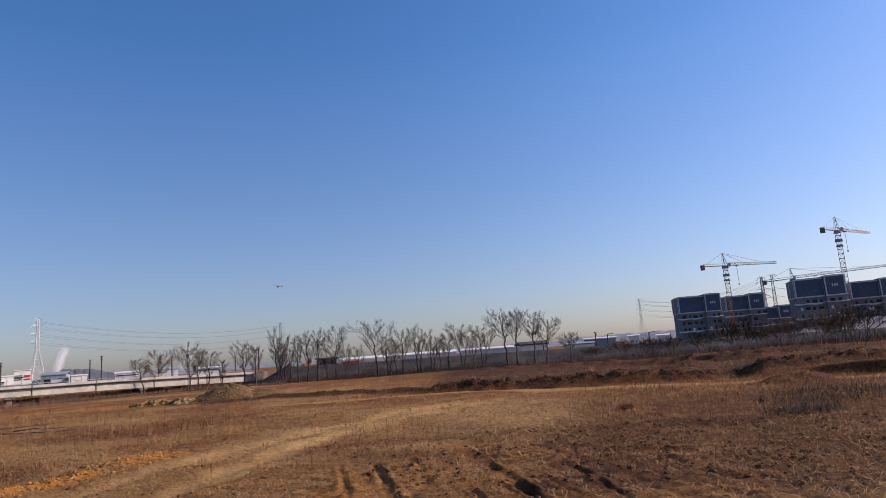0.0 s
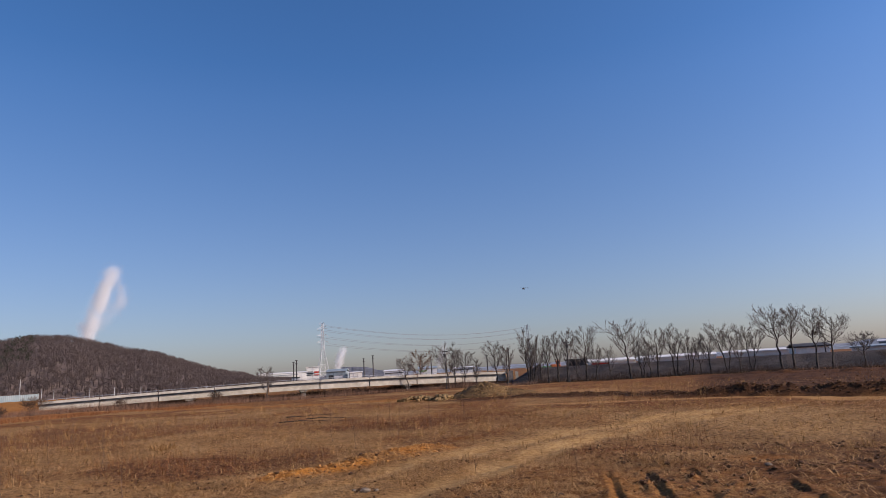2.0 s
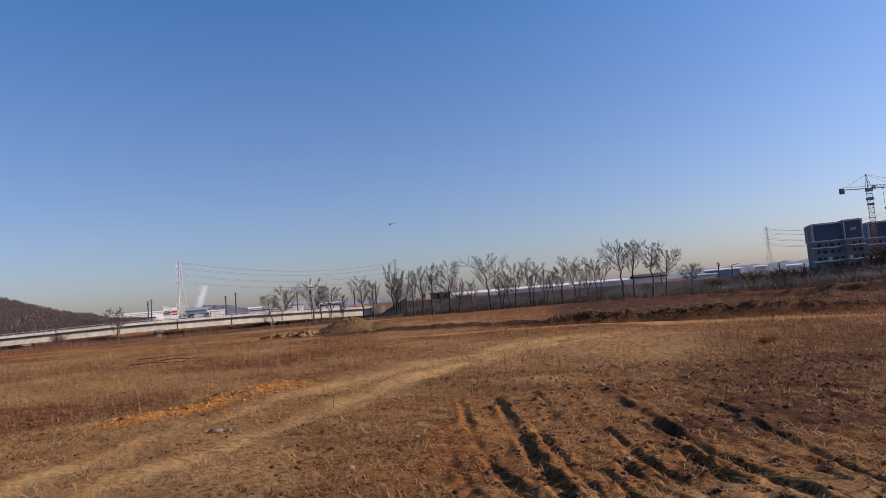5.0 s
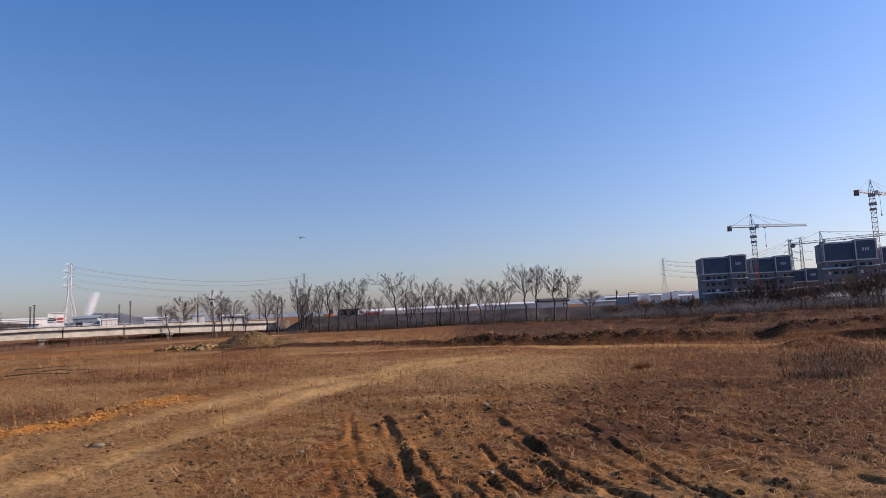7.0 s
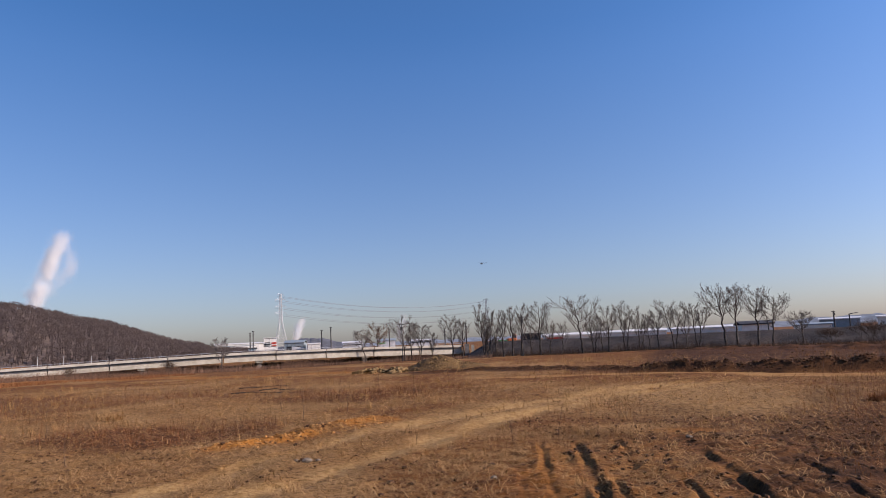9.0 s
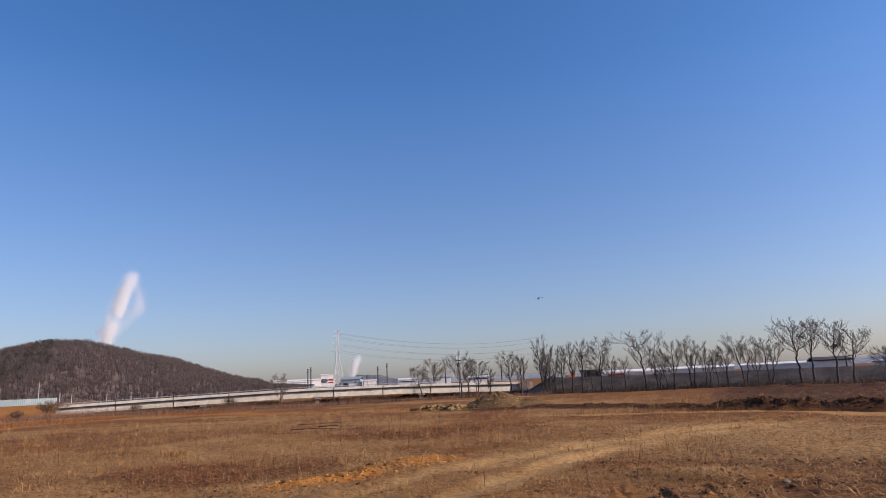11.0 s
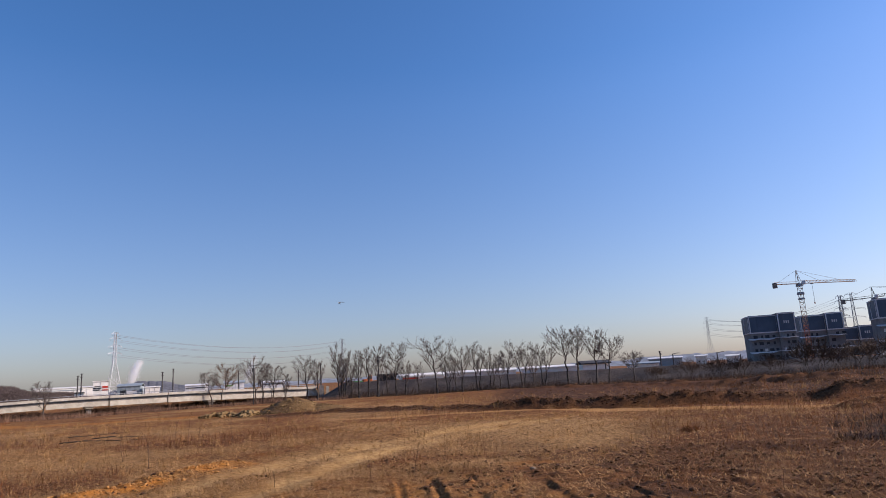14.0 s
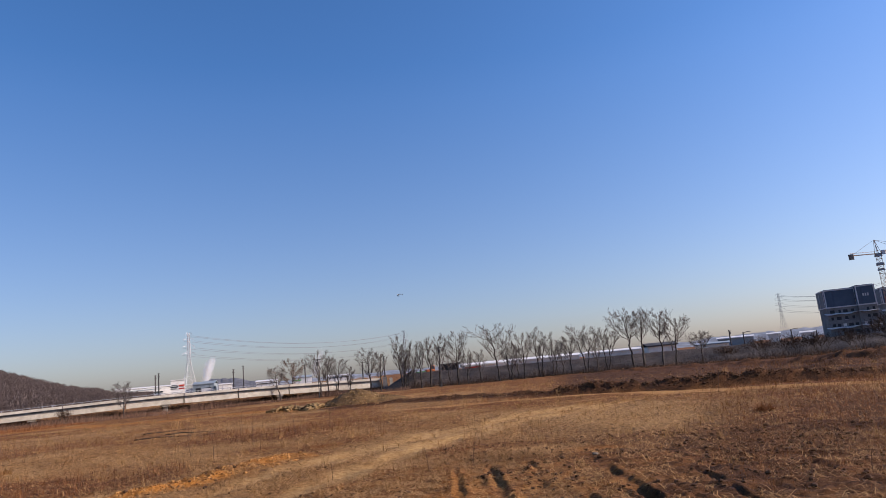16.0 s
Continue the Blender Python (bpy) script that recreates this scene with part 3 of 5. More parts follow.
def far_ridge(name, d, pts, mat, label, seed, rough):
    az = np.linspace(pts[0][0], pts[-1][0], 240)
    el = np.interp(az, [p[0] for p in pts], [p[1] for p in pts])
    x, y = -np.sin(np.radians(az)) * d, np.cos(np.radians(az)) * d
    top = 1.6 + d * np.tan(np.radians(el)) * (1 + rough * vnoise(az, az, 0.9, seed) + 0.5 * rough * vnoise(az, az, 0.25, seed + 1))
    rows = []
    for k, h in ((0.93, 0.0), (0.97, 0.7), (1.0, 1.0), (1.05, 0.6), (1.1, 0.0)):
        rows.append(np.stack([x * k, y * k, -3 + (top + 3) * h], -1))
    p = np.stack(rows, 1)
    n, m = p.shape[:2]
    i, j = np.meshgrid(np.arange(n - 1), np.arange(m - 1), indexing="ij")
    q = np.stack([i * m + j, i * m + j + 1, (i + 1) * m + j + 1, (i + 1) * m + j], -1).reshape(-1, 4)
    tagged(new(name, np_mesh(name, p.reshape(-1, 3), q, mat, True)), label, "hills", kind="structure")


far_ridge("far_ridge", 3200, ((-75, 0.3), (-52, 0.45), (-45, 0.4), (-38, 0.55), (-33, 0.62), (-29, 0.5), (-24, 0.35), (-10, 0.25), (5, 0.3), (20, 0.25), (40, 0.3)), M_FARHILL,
          "distant ridge on the horizon, haze painted in as blue-grey", 91, 0.25)
far_ridge("wooded_ridge", 900, ((8.6, 0.05), (10.5, 0.5), (11.6, 0.85), (13.0, 1.0), (13.9, 0.9), (15.0, 0.4), (16, 0.05)), M_DARKHILL,
          "small dark wooded ridge behind the factories", 93, 0.12)


# ---- woods on the hill ----
def hill_woods(name, mat, label, count, seed, lo, hi, pine):
    """Many small trees over the hill, as crowns of flecks on thin trunks."""
    rng = np.random.default_rng(seed)
    az = rng.uniform(lo, hi, count)
    d = HILL_D + rng.uniform(-145, 25, count)
    if pine:
        keep = vnoise(az * 3, d * 0.25, 6, seed) > -0.1
        az, d = az[keep], d[keep]
    z0 = hill_z(az, d)
    keep = z0 > 0.25
    az, d, z0 = az[keep], d[keep], z0[keep]
    n = len(az)
    x, y = -np.sin(np.radians(az)) * d, np.cos(np.radians(az)) * d
    h = rng.uniform(1.7, 3.6, n) * np.clip(0.35 + z0 / 10, 0.35, 1.0)
    # small flecks of twig or needle fill a rounded crown
    k = 70 if pine else 88
    u = rng.normal(0, 1, (n, k, 3))
    u *= (rng.uniform(0.25, 1.0, (n, k)) ** 0.5 / np.linalg.norm(u, axis=2))[..., None]
    slim = (0.24 if pine else 0.36) * rng.uniform(0.8, 1.25, n)
    cx = x[:, None] + u[..., 0] * (h * slim)[:, None]
    cy = y[:, None] + u[..., 1] * (h * slim)[:, None]
    cz = z0[:, None] + h[:, None] * (0.60 + 0.40 * u[..., 2])
    c = np.stack([cx, cy, cz], -1)
    v = (c[:, :, None, :] + rng.normal(0, 0.20 if pine else 0.13, (n, k, 3, 3))).reshape(-1, 3)
    # trunks
    tw = 0.14
    tv = np.stack([np.stack([x - tw, y, z0 - 1.2], -1), np.stack([x + tw, y, z0 - 1.2], -1), np.stack([x, y, z0 + h * 0.9], -1)], 1).reshape(-1, 3)
    v = np.concatenate([v, tv])
    ob = new(name, np_mesh(name, v, np.arange(len(v)).reshape(-1, 3), mat))
    tagged(ob, label, "woodland", kind="stuff")


hill_woods("bare_woodland", M_WOOD, "bare brown deciduous woodland on the hill", 8000, 11, 18.0, 64, False)
hill_woods("pine_woodland", M_PINE, "dull green pines among bare trees on the hill", 1500, 12, 37, 64, True)


# ---- vapour plumes ----
def plume(name, label, stem, count, seed, size):
    """Drifting vapour as a cloud of small flecks; stem: rows of bearing, distance, height, radius, share."""
    rng = np.random.default_rng(seed)
    rows = np.array(stem, float)
    t = rng.uniform(0, len(rows) - 1, count)
    i = np.minimum(t.astype(int), len(rows) - 2)
    f = (t - i)[:, None]
    r = rows[i] * (1 - f) + rows[i + 1] * f
    keep = rng.uniform(0, 1, count) < r[:, 4]
    r = r[keep]
    n = len(r)
    off = rng.normal(0, 1, (n, 3)) * 0.36
    a = np.radians(r[:, 0])
    c = np.stack([-np.sin(a) * r[:, 1], np.cos(a) * r[:, 1], r[:, 2]], -1) + off * r[:, 3:4]
    lump = vnoise(c[:, 0] * 1.0 + c[:, 1] * 0.6, c[:, 2], 9.0, seed) + 0.6 * vnoise(c[:, 0] + c[:, 1], c[:, 2], 4.0, seed + 1)
    c = c[lump > rng.uniform(-1.7, -0.2, n)]
    n = len(c)
    v = (c[:, None, :] + rng.normal(0, size, (n, 3, 3))).reshape(-1, 3)
    faces = np.arange(len(v)).reshape(-1, 3)
    ob = new(name, np_mesh(name, v, faces, M_SMOKE))
    tagged(ob, label, "vapour", kind="stuff")


plume("vapour_plume", "tall white vapour plume rising behind the hill",
      ((33.75, 700, 42, 8, 1.0), (33.5, 700, 54, 9, 1.0), (33.25, 700, 65, 9, 1.0), (32.95, 700, 78, 10, 1.0), (32.7, 700, 88, 10, 0.9), (32.5, 700, 96, 8, 0.8), (32.35, 700, 104, 8, 0.7), (32.0, 700, 112, 11, 0.6),
       (31.75, 700, 119, 9, 0.25)), 260000, 21, 0.16)
plume("vapour_wisp", "thin side wisp of the white vapour plume",
      ((34.1, 705, 65, 6, 0.45), (33.4, 705, 62, 8, 0.25), (32.5, 705, 66, 9, 0.15), (31.9, 705, 78, 11, 0.3), (31.15, 705, 88, 9, 0.55), (31.3, 705, 100, 9, 0.3), (31.6, 705, 112, 8, 0.12)), 80000, 22, 0.16)
plume("vapour_plume", "small white vapour plume behind the factories",
      ((14.1, 720, 9, 4, 1.0), (13.9, 720, 19, 6, 1.0), (13.75, 720, 27, 6, 0.7), (13.4, 720, 33, 5, 0.35)), 30000, 23, 0.17)
plume("vapour_plume", "faint white vapour plume above the trees",
      ((5.2, 720, 8, 6, 0.6), (5.0, 720, 20, 7, 0.45), (4.6, 720, 34, 5, 0.2)), 14000, 24, 0.2)


# ---- bridge ----
def bridge():
    a, b = P(-0.5, 84), P(36.4, 82)
    top_el = ((-1, -0.28), (5, -0.14), (10, -0.05), (17, -0.02), (20, -0.05), (29.6, -0.27), (36.4, -0.44))

    def at(s, up=0.0, out=0.0):
        p = a.lerp(b, s)
        az = math.degrees(math.atan2(-p.x, p.y))
        d = math.hypot(p.x, p.y)
        el = np.interp(az, [q[0] for q in top_el], [q[1] for q in top_el])
        z = 1.6 + d * math.tan(radians(el))
        side = Vector(((b - a).y, -(b - a).x, 0)).normalized()
        if side.dot(p) > 0:
            side = -side
        return Vector((p.x, p.y, z + up)) + side * out

    ob = thing("bridge", "long low concrete girder bridge across the stream", "bridge", Matrix.Translation((0, 0, 0)))

    def beam(name, s0, s1, up0, up1, out0, out1, mat, n=12, label=""):
        mb = MB()
        for i in range(n):
            u, w = s0 + (s1 - s0) * i / n, s0 + (s1 - s0) * (i + 1) / n
            q = [at(u, up0, out0), at(u, up1, out0), at(u, up1, out1), at(u, up0, out1)]
            r = [at(w, up0, out0), at(w, up1, out0), at(w, up1, out1), at(w, up0, out1)]
            for k in range(4):
                mb.face(q[k], r[k], r[(k + 1) % 4], q[(k + 1) % 4])
            if i == 0:
                mb.face(*q[::-1])
            if i == n - 1:
                mb.face(*r)
        return part(name, mb, mat, ob, label)

    spans = 9
    for i in range(spans):
        s0, s1 = i / spans + 0.0012, (i + 1) / spans - 0.0012
        dep = 1.12 - 0.2 * (i / spans)
        beam("parapet", s0, s1, -0.23, 0.02, 0.0, 0.32, M_CONC, 6)
        # the parapet's shadow line is put into this darker concrete as well as the recess
        beam("deck_edge", s0, s1, -0.42, -0.23, -0.38, -7.0, M_CONC_DARK, 6, "recessed deck edge with the parapet's shade in its colour")
        beam("girder", s0, s1, -dep, -0.42, -0.02, -1.1, M_CONC, 6)
        beam("girder", s0, s1, -dep, -0.42, -5.4, -6.2, M_CONC, 4)
        beam("handrail", s0, s1, 0.16, 0.21, 0.16, 0.21, M_STEEL_FAR, 6, "grey steel handrail")
    for az in (8.0, 17.0, 26.0, 34.3):
        u = min((k / 400 for k in range(401)), key=lambda q: abs(math.degrees(math.atan2(-a.lerp(b, q).x, a.lerp(b, q).y)) - az))
        p = at(u, -1.12 + 0.2 * u, -0.2)
        ang = math.atan2((b - a).y, (b - a).x)
        g = gz(p.x, p.y)
        m = Matrix.Translation((p.x, p.y, 0)) @ Matrix.Rotation(ang, 4, "Z")
        mb = MB()
        mb.box((0, -1.5, p.z - 0.10), (0.8, 3.0, 0.22), m)
        part("pier_cap", mb, M_CONC, ob)
        mb = MB()
        mb.box((0, -1.5, (p.z - 0.2 + g - 0.3) / 2), (0.5, 2.4, p.z - 0.2 - g + 0.3), m)
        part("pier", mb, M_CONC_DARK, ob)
    for s in [k / 60 for k in range(1, 60)]:
        p = at(s, 0, 0.18)
        part("rail_post", MB().box((p.x, p.y, p.z + 0.1), (0.06, 0.06, 0.22)), M_STEEL_FAR, ob)
    p = at(0, 0, 0)
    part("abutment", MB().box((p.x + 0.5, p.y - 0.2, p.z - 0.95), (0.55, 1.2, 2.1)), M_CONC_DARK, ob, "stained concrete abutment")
    part("abutment", MB().box((p.x + 1.3, p.y + 0.5, p.z - 1.0), (0.35, 0.8, 1.9)), M_CONC, ob)
    return ob


bridge()


# ---- hoarding and posts beyond the field ----
def hoarding():
    ob = thing("hoarding", "pale blue corrugated steel hoarding along the road", "fence")
    a, b = P(36.45, 185), P(58, 168)
    n = 34
    for i in range(n):
        p, q = a.lerp(b, i / n), a.lerp(b, (i + 1) / n)
        d = (q - p)
        mb = MB()
        side = Vector((d.y, -d.x, 0)).normalized()
        if side.dot(p) > 0:
            side = -side
        m = 10
        top, low = 2.15 - 0.25 * i / n, -0.1
        for k in range(m):
            u, w = p + d * (k / m), p + d * ((k + 1) / m)
            o, o2 = side * (0.06 * (k % 2)), side * (0.06 * ((k + 1) % 2))
            mb.face(u + o + Vector((0, 0, low)), w + o2 + Vector((0, 0, low)), w + o2 + Vector((0, 0, top)), u + o + Vector((0, 0, top)))
            mb.face(u + o - side * 0.05 + Vector((0, 0, top)), w + o2 - side * 0.05 + Vector((0, 0, top)), w + o2 - side * 0.05 + Vector((0, 0, low)), u + o - side * 0.05 + Vector((0, 0, low)))
        part("panel", mb, M_FENCE, ob)
        part("fence_post", MB().tube(p - side * 0.1 + Vector((0, 0, -0.1)), p - side * 0.1 + Vector((0, 0, top + 0.12)), 0.06, n=5), M_POLE_PALE, ob)


hoarding()


def pole(name, az, d, z0, z1, r, mat, label, category, head=None):
    ob = thing(name, label, category, Matrix.Translation(P(az, d, z0)))
    h = z1 - z0
    part("shaft", MB().tube((0, 0, -0.3), (0, 0, h), r, r * 0.7, 6), mat, ob)
    if head == "lamp":
        part("arm", MB().tube((0, 0, h - 0.05), (0.9, -0.1, h + 0.1), r * 0.5, r * 0.4, 5), mat, ob)
        part("lamp_head", MB().bevel_box((1.0, -0.1, h + 0.08), (0.5, 0.22, 0.12), 0.04), mat, ob)
    elif head == "box":
        part("transformer", MB().bevel_box((0.0, -0.2, h - 0.5), (0.26, 0.26, 0.4), 0.05), mat, ob)
        part("crossarm", MB().box((0, 0, h - 0.12), (0.6, 0.08, 0.08)), mat, ob)
    elif head == "arms":
        for k in (0.1, 0.7):
            part("crossarm", MB().box((0, 0, h - k), (0.55, 0.1, 0.1)), mat, ob)
    return ob


for az, el in ((46.89, 1.1), (45.07, 0.9), (43.97, 0.5), (42.13, 1.2), (40.02, 1.0), (37.64, 1.28), (36.27, 0.5), (35.49, 0.36), (33.13, 0.4), (31.45, 0.35), (29.59, 0.3)):
    pole("roadside_post", az, 195, -0.3, 1.6 + 195 * math.tan(radians(el)), 0.11, M_POLE_PALE, "pale slender roadside post behind the hoarding", "post")
for az, el, head in ((17.76, 1.61, "arms"), (17.51, 1.75, "arms"), (11.81, 1.59, "arms"), (11.02, 1.82, "arms"), (5.97, 1.42, "arms"), (1.08, 1.25, "arms"), (-0.81, 1.6, "arms")):
    pole("utility_pole", az, 150, -0.4, 1.6 + 150 * math.tan(radians(el)), 0.17, M_POLE, "dark slender utility pole beyond the bridge", "pole", head)
for az, el, head in ((-29.9, 1.0, "box"), (-30.9, 0.72, "lamp"), (-34.3, 0.6, "lamp"), (-25.4, 0.55, "lamp"), (-36.0, 0.35, None)):
    pole("street_lamp" if head == "lamp" else "utility_pole", az, 120, 0.2, 1.6 + 120 * math.tan(radians(el)), 0.13, M_POLE,
         "dark street lamp on the road behind the embankment" if head == "lamp" else "dark utility pole behind the embankment", "lamp" if head == "lamp" else "pole", head)
for az, el in ((4.77, 1.86), (-5.8, 2.0)):
    pole("floodlight_mast", az, 66, -0.2, 1.6 + 66 * math.tan(radians(el)), 0.05, M_POLE, "slender mast with a small dark floodlight", "mast", "box")
ob = pole("signal_mast", 47.23, 330, 22, 1.6 + 330 * math.tan(radians(4.95)), 0.22, M_POLE, "dark lattice radio mast on the wooded hill", "mast")
for k in (1.0, 2.1, 0.2):
    part("antenna", MB().bevel_box((0.35, 0, 1.6 + 330 * math.tan(radians(4.95)) - 22 - k), (0.9, 0.4, 0.5), 0.08), M_POLE, ob)


# ---- lattice power pylons and their lines ----
def pylon(az, d, h, base, r, mat, arms, label, turn=0.0, z0=0.0):
    ob = thing("power_pylon", label, "pylon", Matrix.Translation(P(az, d, z0)) @ Matrix.Rotation(radians(az + turn), 4, "Z"))
    waist, top = 0.5 * h, base * 0.12

    def half(z):
        return base / 2 + (top - base / 2) * min(1, z / waist) if z < waist else top + (top * 0.55 - top) * (z - waist) / (h - waist)

    for sx, sy in ((-1, -1), (1, -1), (1, 1), (-1, 1)):
        mb = MB()
        zs = [0, waist, h]
        for z, w in zip(zs, zs[1:]):
            mb.tube((sx * half(z), sy * half(z), z - (0.5 if z == 0 else 0)), (sx * half(w), sy * half(w), w), r, r * 0.8, 4)
        part("leg", mb, mat, ob)
    levels = [0, 0.14, 0.27, 0.38, 0.46, 0.52, 0.58, 0.64, 0.70, 0.76, 0.82, 0.88, 0.94, 1.0]
    cs = ((-1, -1), (1, -1), (1, 1), (-1, 1))
    for a, b in zip(levels, levels[1:]):
        z, w = a * h, b * h
        mb = MB()
        for k in range(4):
            p, q = cs[k], cs[(k + 1) % 4]
            mb.tube((p[0] * half(z), p[1] * half(z), z), (q[0] * half(w), q[1] * half(w), w), r * 0.55, n=3, caps=False)
            mb.tube((q[0] * half(z), q[1] * half(z), z), (p[0] * half(w), p[1] * half(w), w), r * 0.55, n=3, caps=False)
            mb.tube((p[0] * half(w), p[1] * half(w), w), (q[0] * half(w), q[1] * half(w), w), r * 0.55, n=3, caps=False)
        part("brace_panel", mb, mat, ob)
    tips = []
    for f, length in arms:
        z = f * h
        for s in (-1, 1):
            mb = MB()
            tip = Vector((s * length, 0, z))
            for sy in (-1, 1):
                mb.tube((s * half(z), sy * half(z), z), tip, r * 0.6, n=3)
                mb.tube((s * half(z), sy * half(z), z + h * 0.03), tip, r * 0.5, n=3)
            arm = part("crossarm", mb, mat, ob)
            part("insulator", MB().tube(tip, tip - Vector((0, 0, h * 0.03)), r * 0.7, n=5), mat, arm)
            tips.append(Vector(tip - Vector((0, 0, h * 0.03))))
    m = ob.matrix_basis
    return [m @ t for t in tips]


ARMS = ((0.66, 4.2), (0.78, 4.0), (0.90, 3.6), (0.985, 2.4))
t1 = pylon(15.28, 480, 40.5, 8.6, 0.13, M_STEEL, ARMS, "tall galvanised lattice power pylon beyond the bridge", 20, 1.5)
t2 = pylon(-2.65, 640, 43, 9, 0.12, M_STEEL_FAR, ARMS, "distant lattice power pylon behind the trees", 10, -0.5)
t3 = pylon(-33.75, 620, 39, 7.5, 0.065, M_STEEL_FAR, ARMS, "distant grey lattice power pylon", 30)
t4 = pylon(-43.3, 500, 38.5, 9, 0.16, M_STEEL_FAR, ARMS, "grey lattice power pylon behind the tower blocks", 20)
t5 = pylon(-44.05, 560, 44, 9, 0.13, M_STEEL_FAR, ((0.6, 7.0), (0.74, 7.6), (0.88, 7.0), (0.985, 4.0)), "wide-armed lattice power pylon behind the tower blocks", 10)


def wires(ta, tb, sag, r, label):
    for k, (p, q) in enumerate(zip(ta, tb)):
        mb = MB()
        n = 22
        pts = [p.lerp(q, i / n) - Vector((0, 0, sag * 4 * (i / n) * (1 - i / n))) for i in range(n + 1)]
        for a, b in zip(pts, pts[1:]):
            mb.tube(a, b, r, n=3, caps=False)
        tagged(part("power_line", mb, M_WIRE), label, "cable", group=label)


wires(t1, t2, 7.5, 0.085, "thin grey power line between distant pylons")
wires(t3, t4, 7.0, 0.075, "thin grey power line towards the tower blocks")


# ---- tower blocks under construction ----
def tower(az, d, w, ztop, zclad, split, turn, label, zbase=0.0, numbered=True):
    ob = thing("tower_block", label, "building", Matrix.Translation(P(az, d, zbase)) @ Matrix.Rotation(radians(az + turn), 4, "Z"), group="unfinished tower blocks")
    H, C, D = ztop - zbase, zclad - zbase, 14.0
    x0, x1, xs = -w / 2, w / 2, -w / 2 + w * split
    # two bays: the narrower one stands forward and a little higher
    bays = ((x0, xs, 0.0, H - 0.5), (xs, x1, -1.6, H))
    for a, b, y, top in bays:
        part("wall", MB().box(((a + b) / 2, y + D / 2, C / 2 - 0.5), (b - a, D, C + 1.0)), M_BODY, ob)
        part("upper_wall", MB().box(((a + b) / 2, y + D / 2, (C + top) / 2), (b - a + 0.5, D + 0.5, top - C)), M_CLAD, ob, "dark blue clad upper storeys")
        yf = y - 0.25
        n = 1 if b - a < 6 else 2
        # cladding panels between pale trims
        for k in range(n):
            pa, pb = a + (b - a) * k / n, a + (b - a) * (k + 1) / n
            if n == 2:
                cut = a + (b - a) * 0.26
                pa, pb = ((a, cut), (cut, b))[k]
            part("panel", MB().bevel_box(((pa + pb) / 2, yf - 0.05, (C + top) / 2), (pb - pa - 0.7, 0.14, top - C - 0.9), 0.05), M_CLAD, ob)
        for xx in {a, b}:
            part("trim", MB().box((xx + (0.12 if xx == a else -0.12), yf - 0.08, (C + top) / 2), (0.42, 0.2, top - C)), M_FRAME, ob)
        part("trim", MB().box(((a + b) / 2, yf - 0.09, top - 0.06), (b - a + 0.6, 0.22, 0.46)), M_FRAME, ob)
        part("trim", MB().box(((a + b) / 2, yf - 0.09, C + 0.12), (b - a + 0.6, 0.26, 0.50)), M_FRAME, ob)
        part("parapet", MB().box(((a + b) / 2, y + D / 2, top + 0.2), (b - a - 0.6, D - 0.8, 0.4)), M_BODY, ob)
        # window openings with sills, storey by storey
        z = C - 1.7
        row = 0
        rng = random.Random(int(az * 100) + int(a * 10))
        while z > 0.8:
            x = a + 1.1
            while x < b - 1.0:
                ww = rng.choice((0.9, 1.2, 1.7))
                if rng.random() < 0.78:
                    win = part("window", MB().box((x + ww / 2, y + 0.04, z), (ww, 0.16, 1.25)), M_WINDOW, ob)
                    part("sill", MB().box((x + ww / 2, y - 0.06, z - 0.7), (ww + 0.2, 0.14, 0.12)), M_FRAME if rng.random() < 0.25 else M_BODY, win)
                elif rng.random() < 0.25:
                    # light glinting through a few openings, painted as white panels
                    part("bright_opening", MB().box((x + ww / 2, y + 0.03, z), (ww, 0.18, 1.2)), M_WHITE, ob, "white panel painted for light showing through an opening")
                x += ww + rng.uniform(0.7, 1.5)
            z -= 2.9
            row += 1
    # side wall panels and trims
    part("panel", MB().box((x0 - 0.30, D * 0.3, (C + H - 0.5) / 2), (0.12, D * 0.5, H - C - 1.5)), M_CLAD, ob)
    for yy in (0.0, D * 0.62):
        part("trim", MB().box((x0 - 0.34, yy, (C + H - 0.5) / 2), (0.16, 0.3, H - 0.5 - C)), M_FRAME, ob)
    part("trim", MB().box((x0 - 0.32, D / 2, H - 0.6), (0.2, D, 0.3)), M_FRAME, ob)
    part("trim", MB().box((x0 - 0.32, D / 2, C + 0.12), (0.22, D, 0.34)), M_FRAME, ob)
    # sagging protective netting carried on brackets
    for zz in (C - 1.5 - 1.2, C - 1.5 - 7.0):
        if zz < 1:
            continue
        mb = MB()
        n = 26
        for i in range(n):
            xa, xb = x0 - 1.2 + (w + 1.6) * i / n, x0 - 1.2 + (w + 1.6) * (i + 1) / n

            def edge(x):
                y = -1.7 if x > xs - 0.2 else -0.1
                return y - 1.0, 0.35 * math.sin(x * 0.9) * 0.6 + 0.25 * math.sin(x * 0.33)
            (ya, da), (yb, db) = edge(xa), edge(xb)
            mb.face((xa, ya, zz + da), (xb, yb, zz + db), (xb, yb + 1.1, zz + 0.35 + db * 0.3), (xa, ya + 1.1, zz + 0.35 + da * 0.3))
            mb.face((xa, ya, zz + da - 0.16), (xb, yb, zz + db - 0.16), (xb, yb, zz + db), (xa, ya, zz + da))
        part("netting", mb, M_FRAME, ob, "pale sagging safety netting")
    if numbered:
        # block sign as plain bars
        for k in range(3):
            part("sign_bar", MB().box((xs + (x1 - xs) * 0.36 + k * 0.85, -2.02, (C + H) / 2 + 0.2), (0.5, 0.06, 1.15)), M_FRAME, ob, "pale sign bar")
    return ob


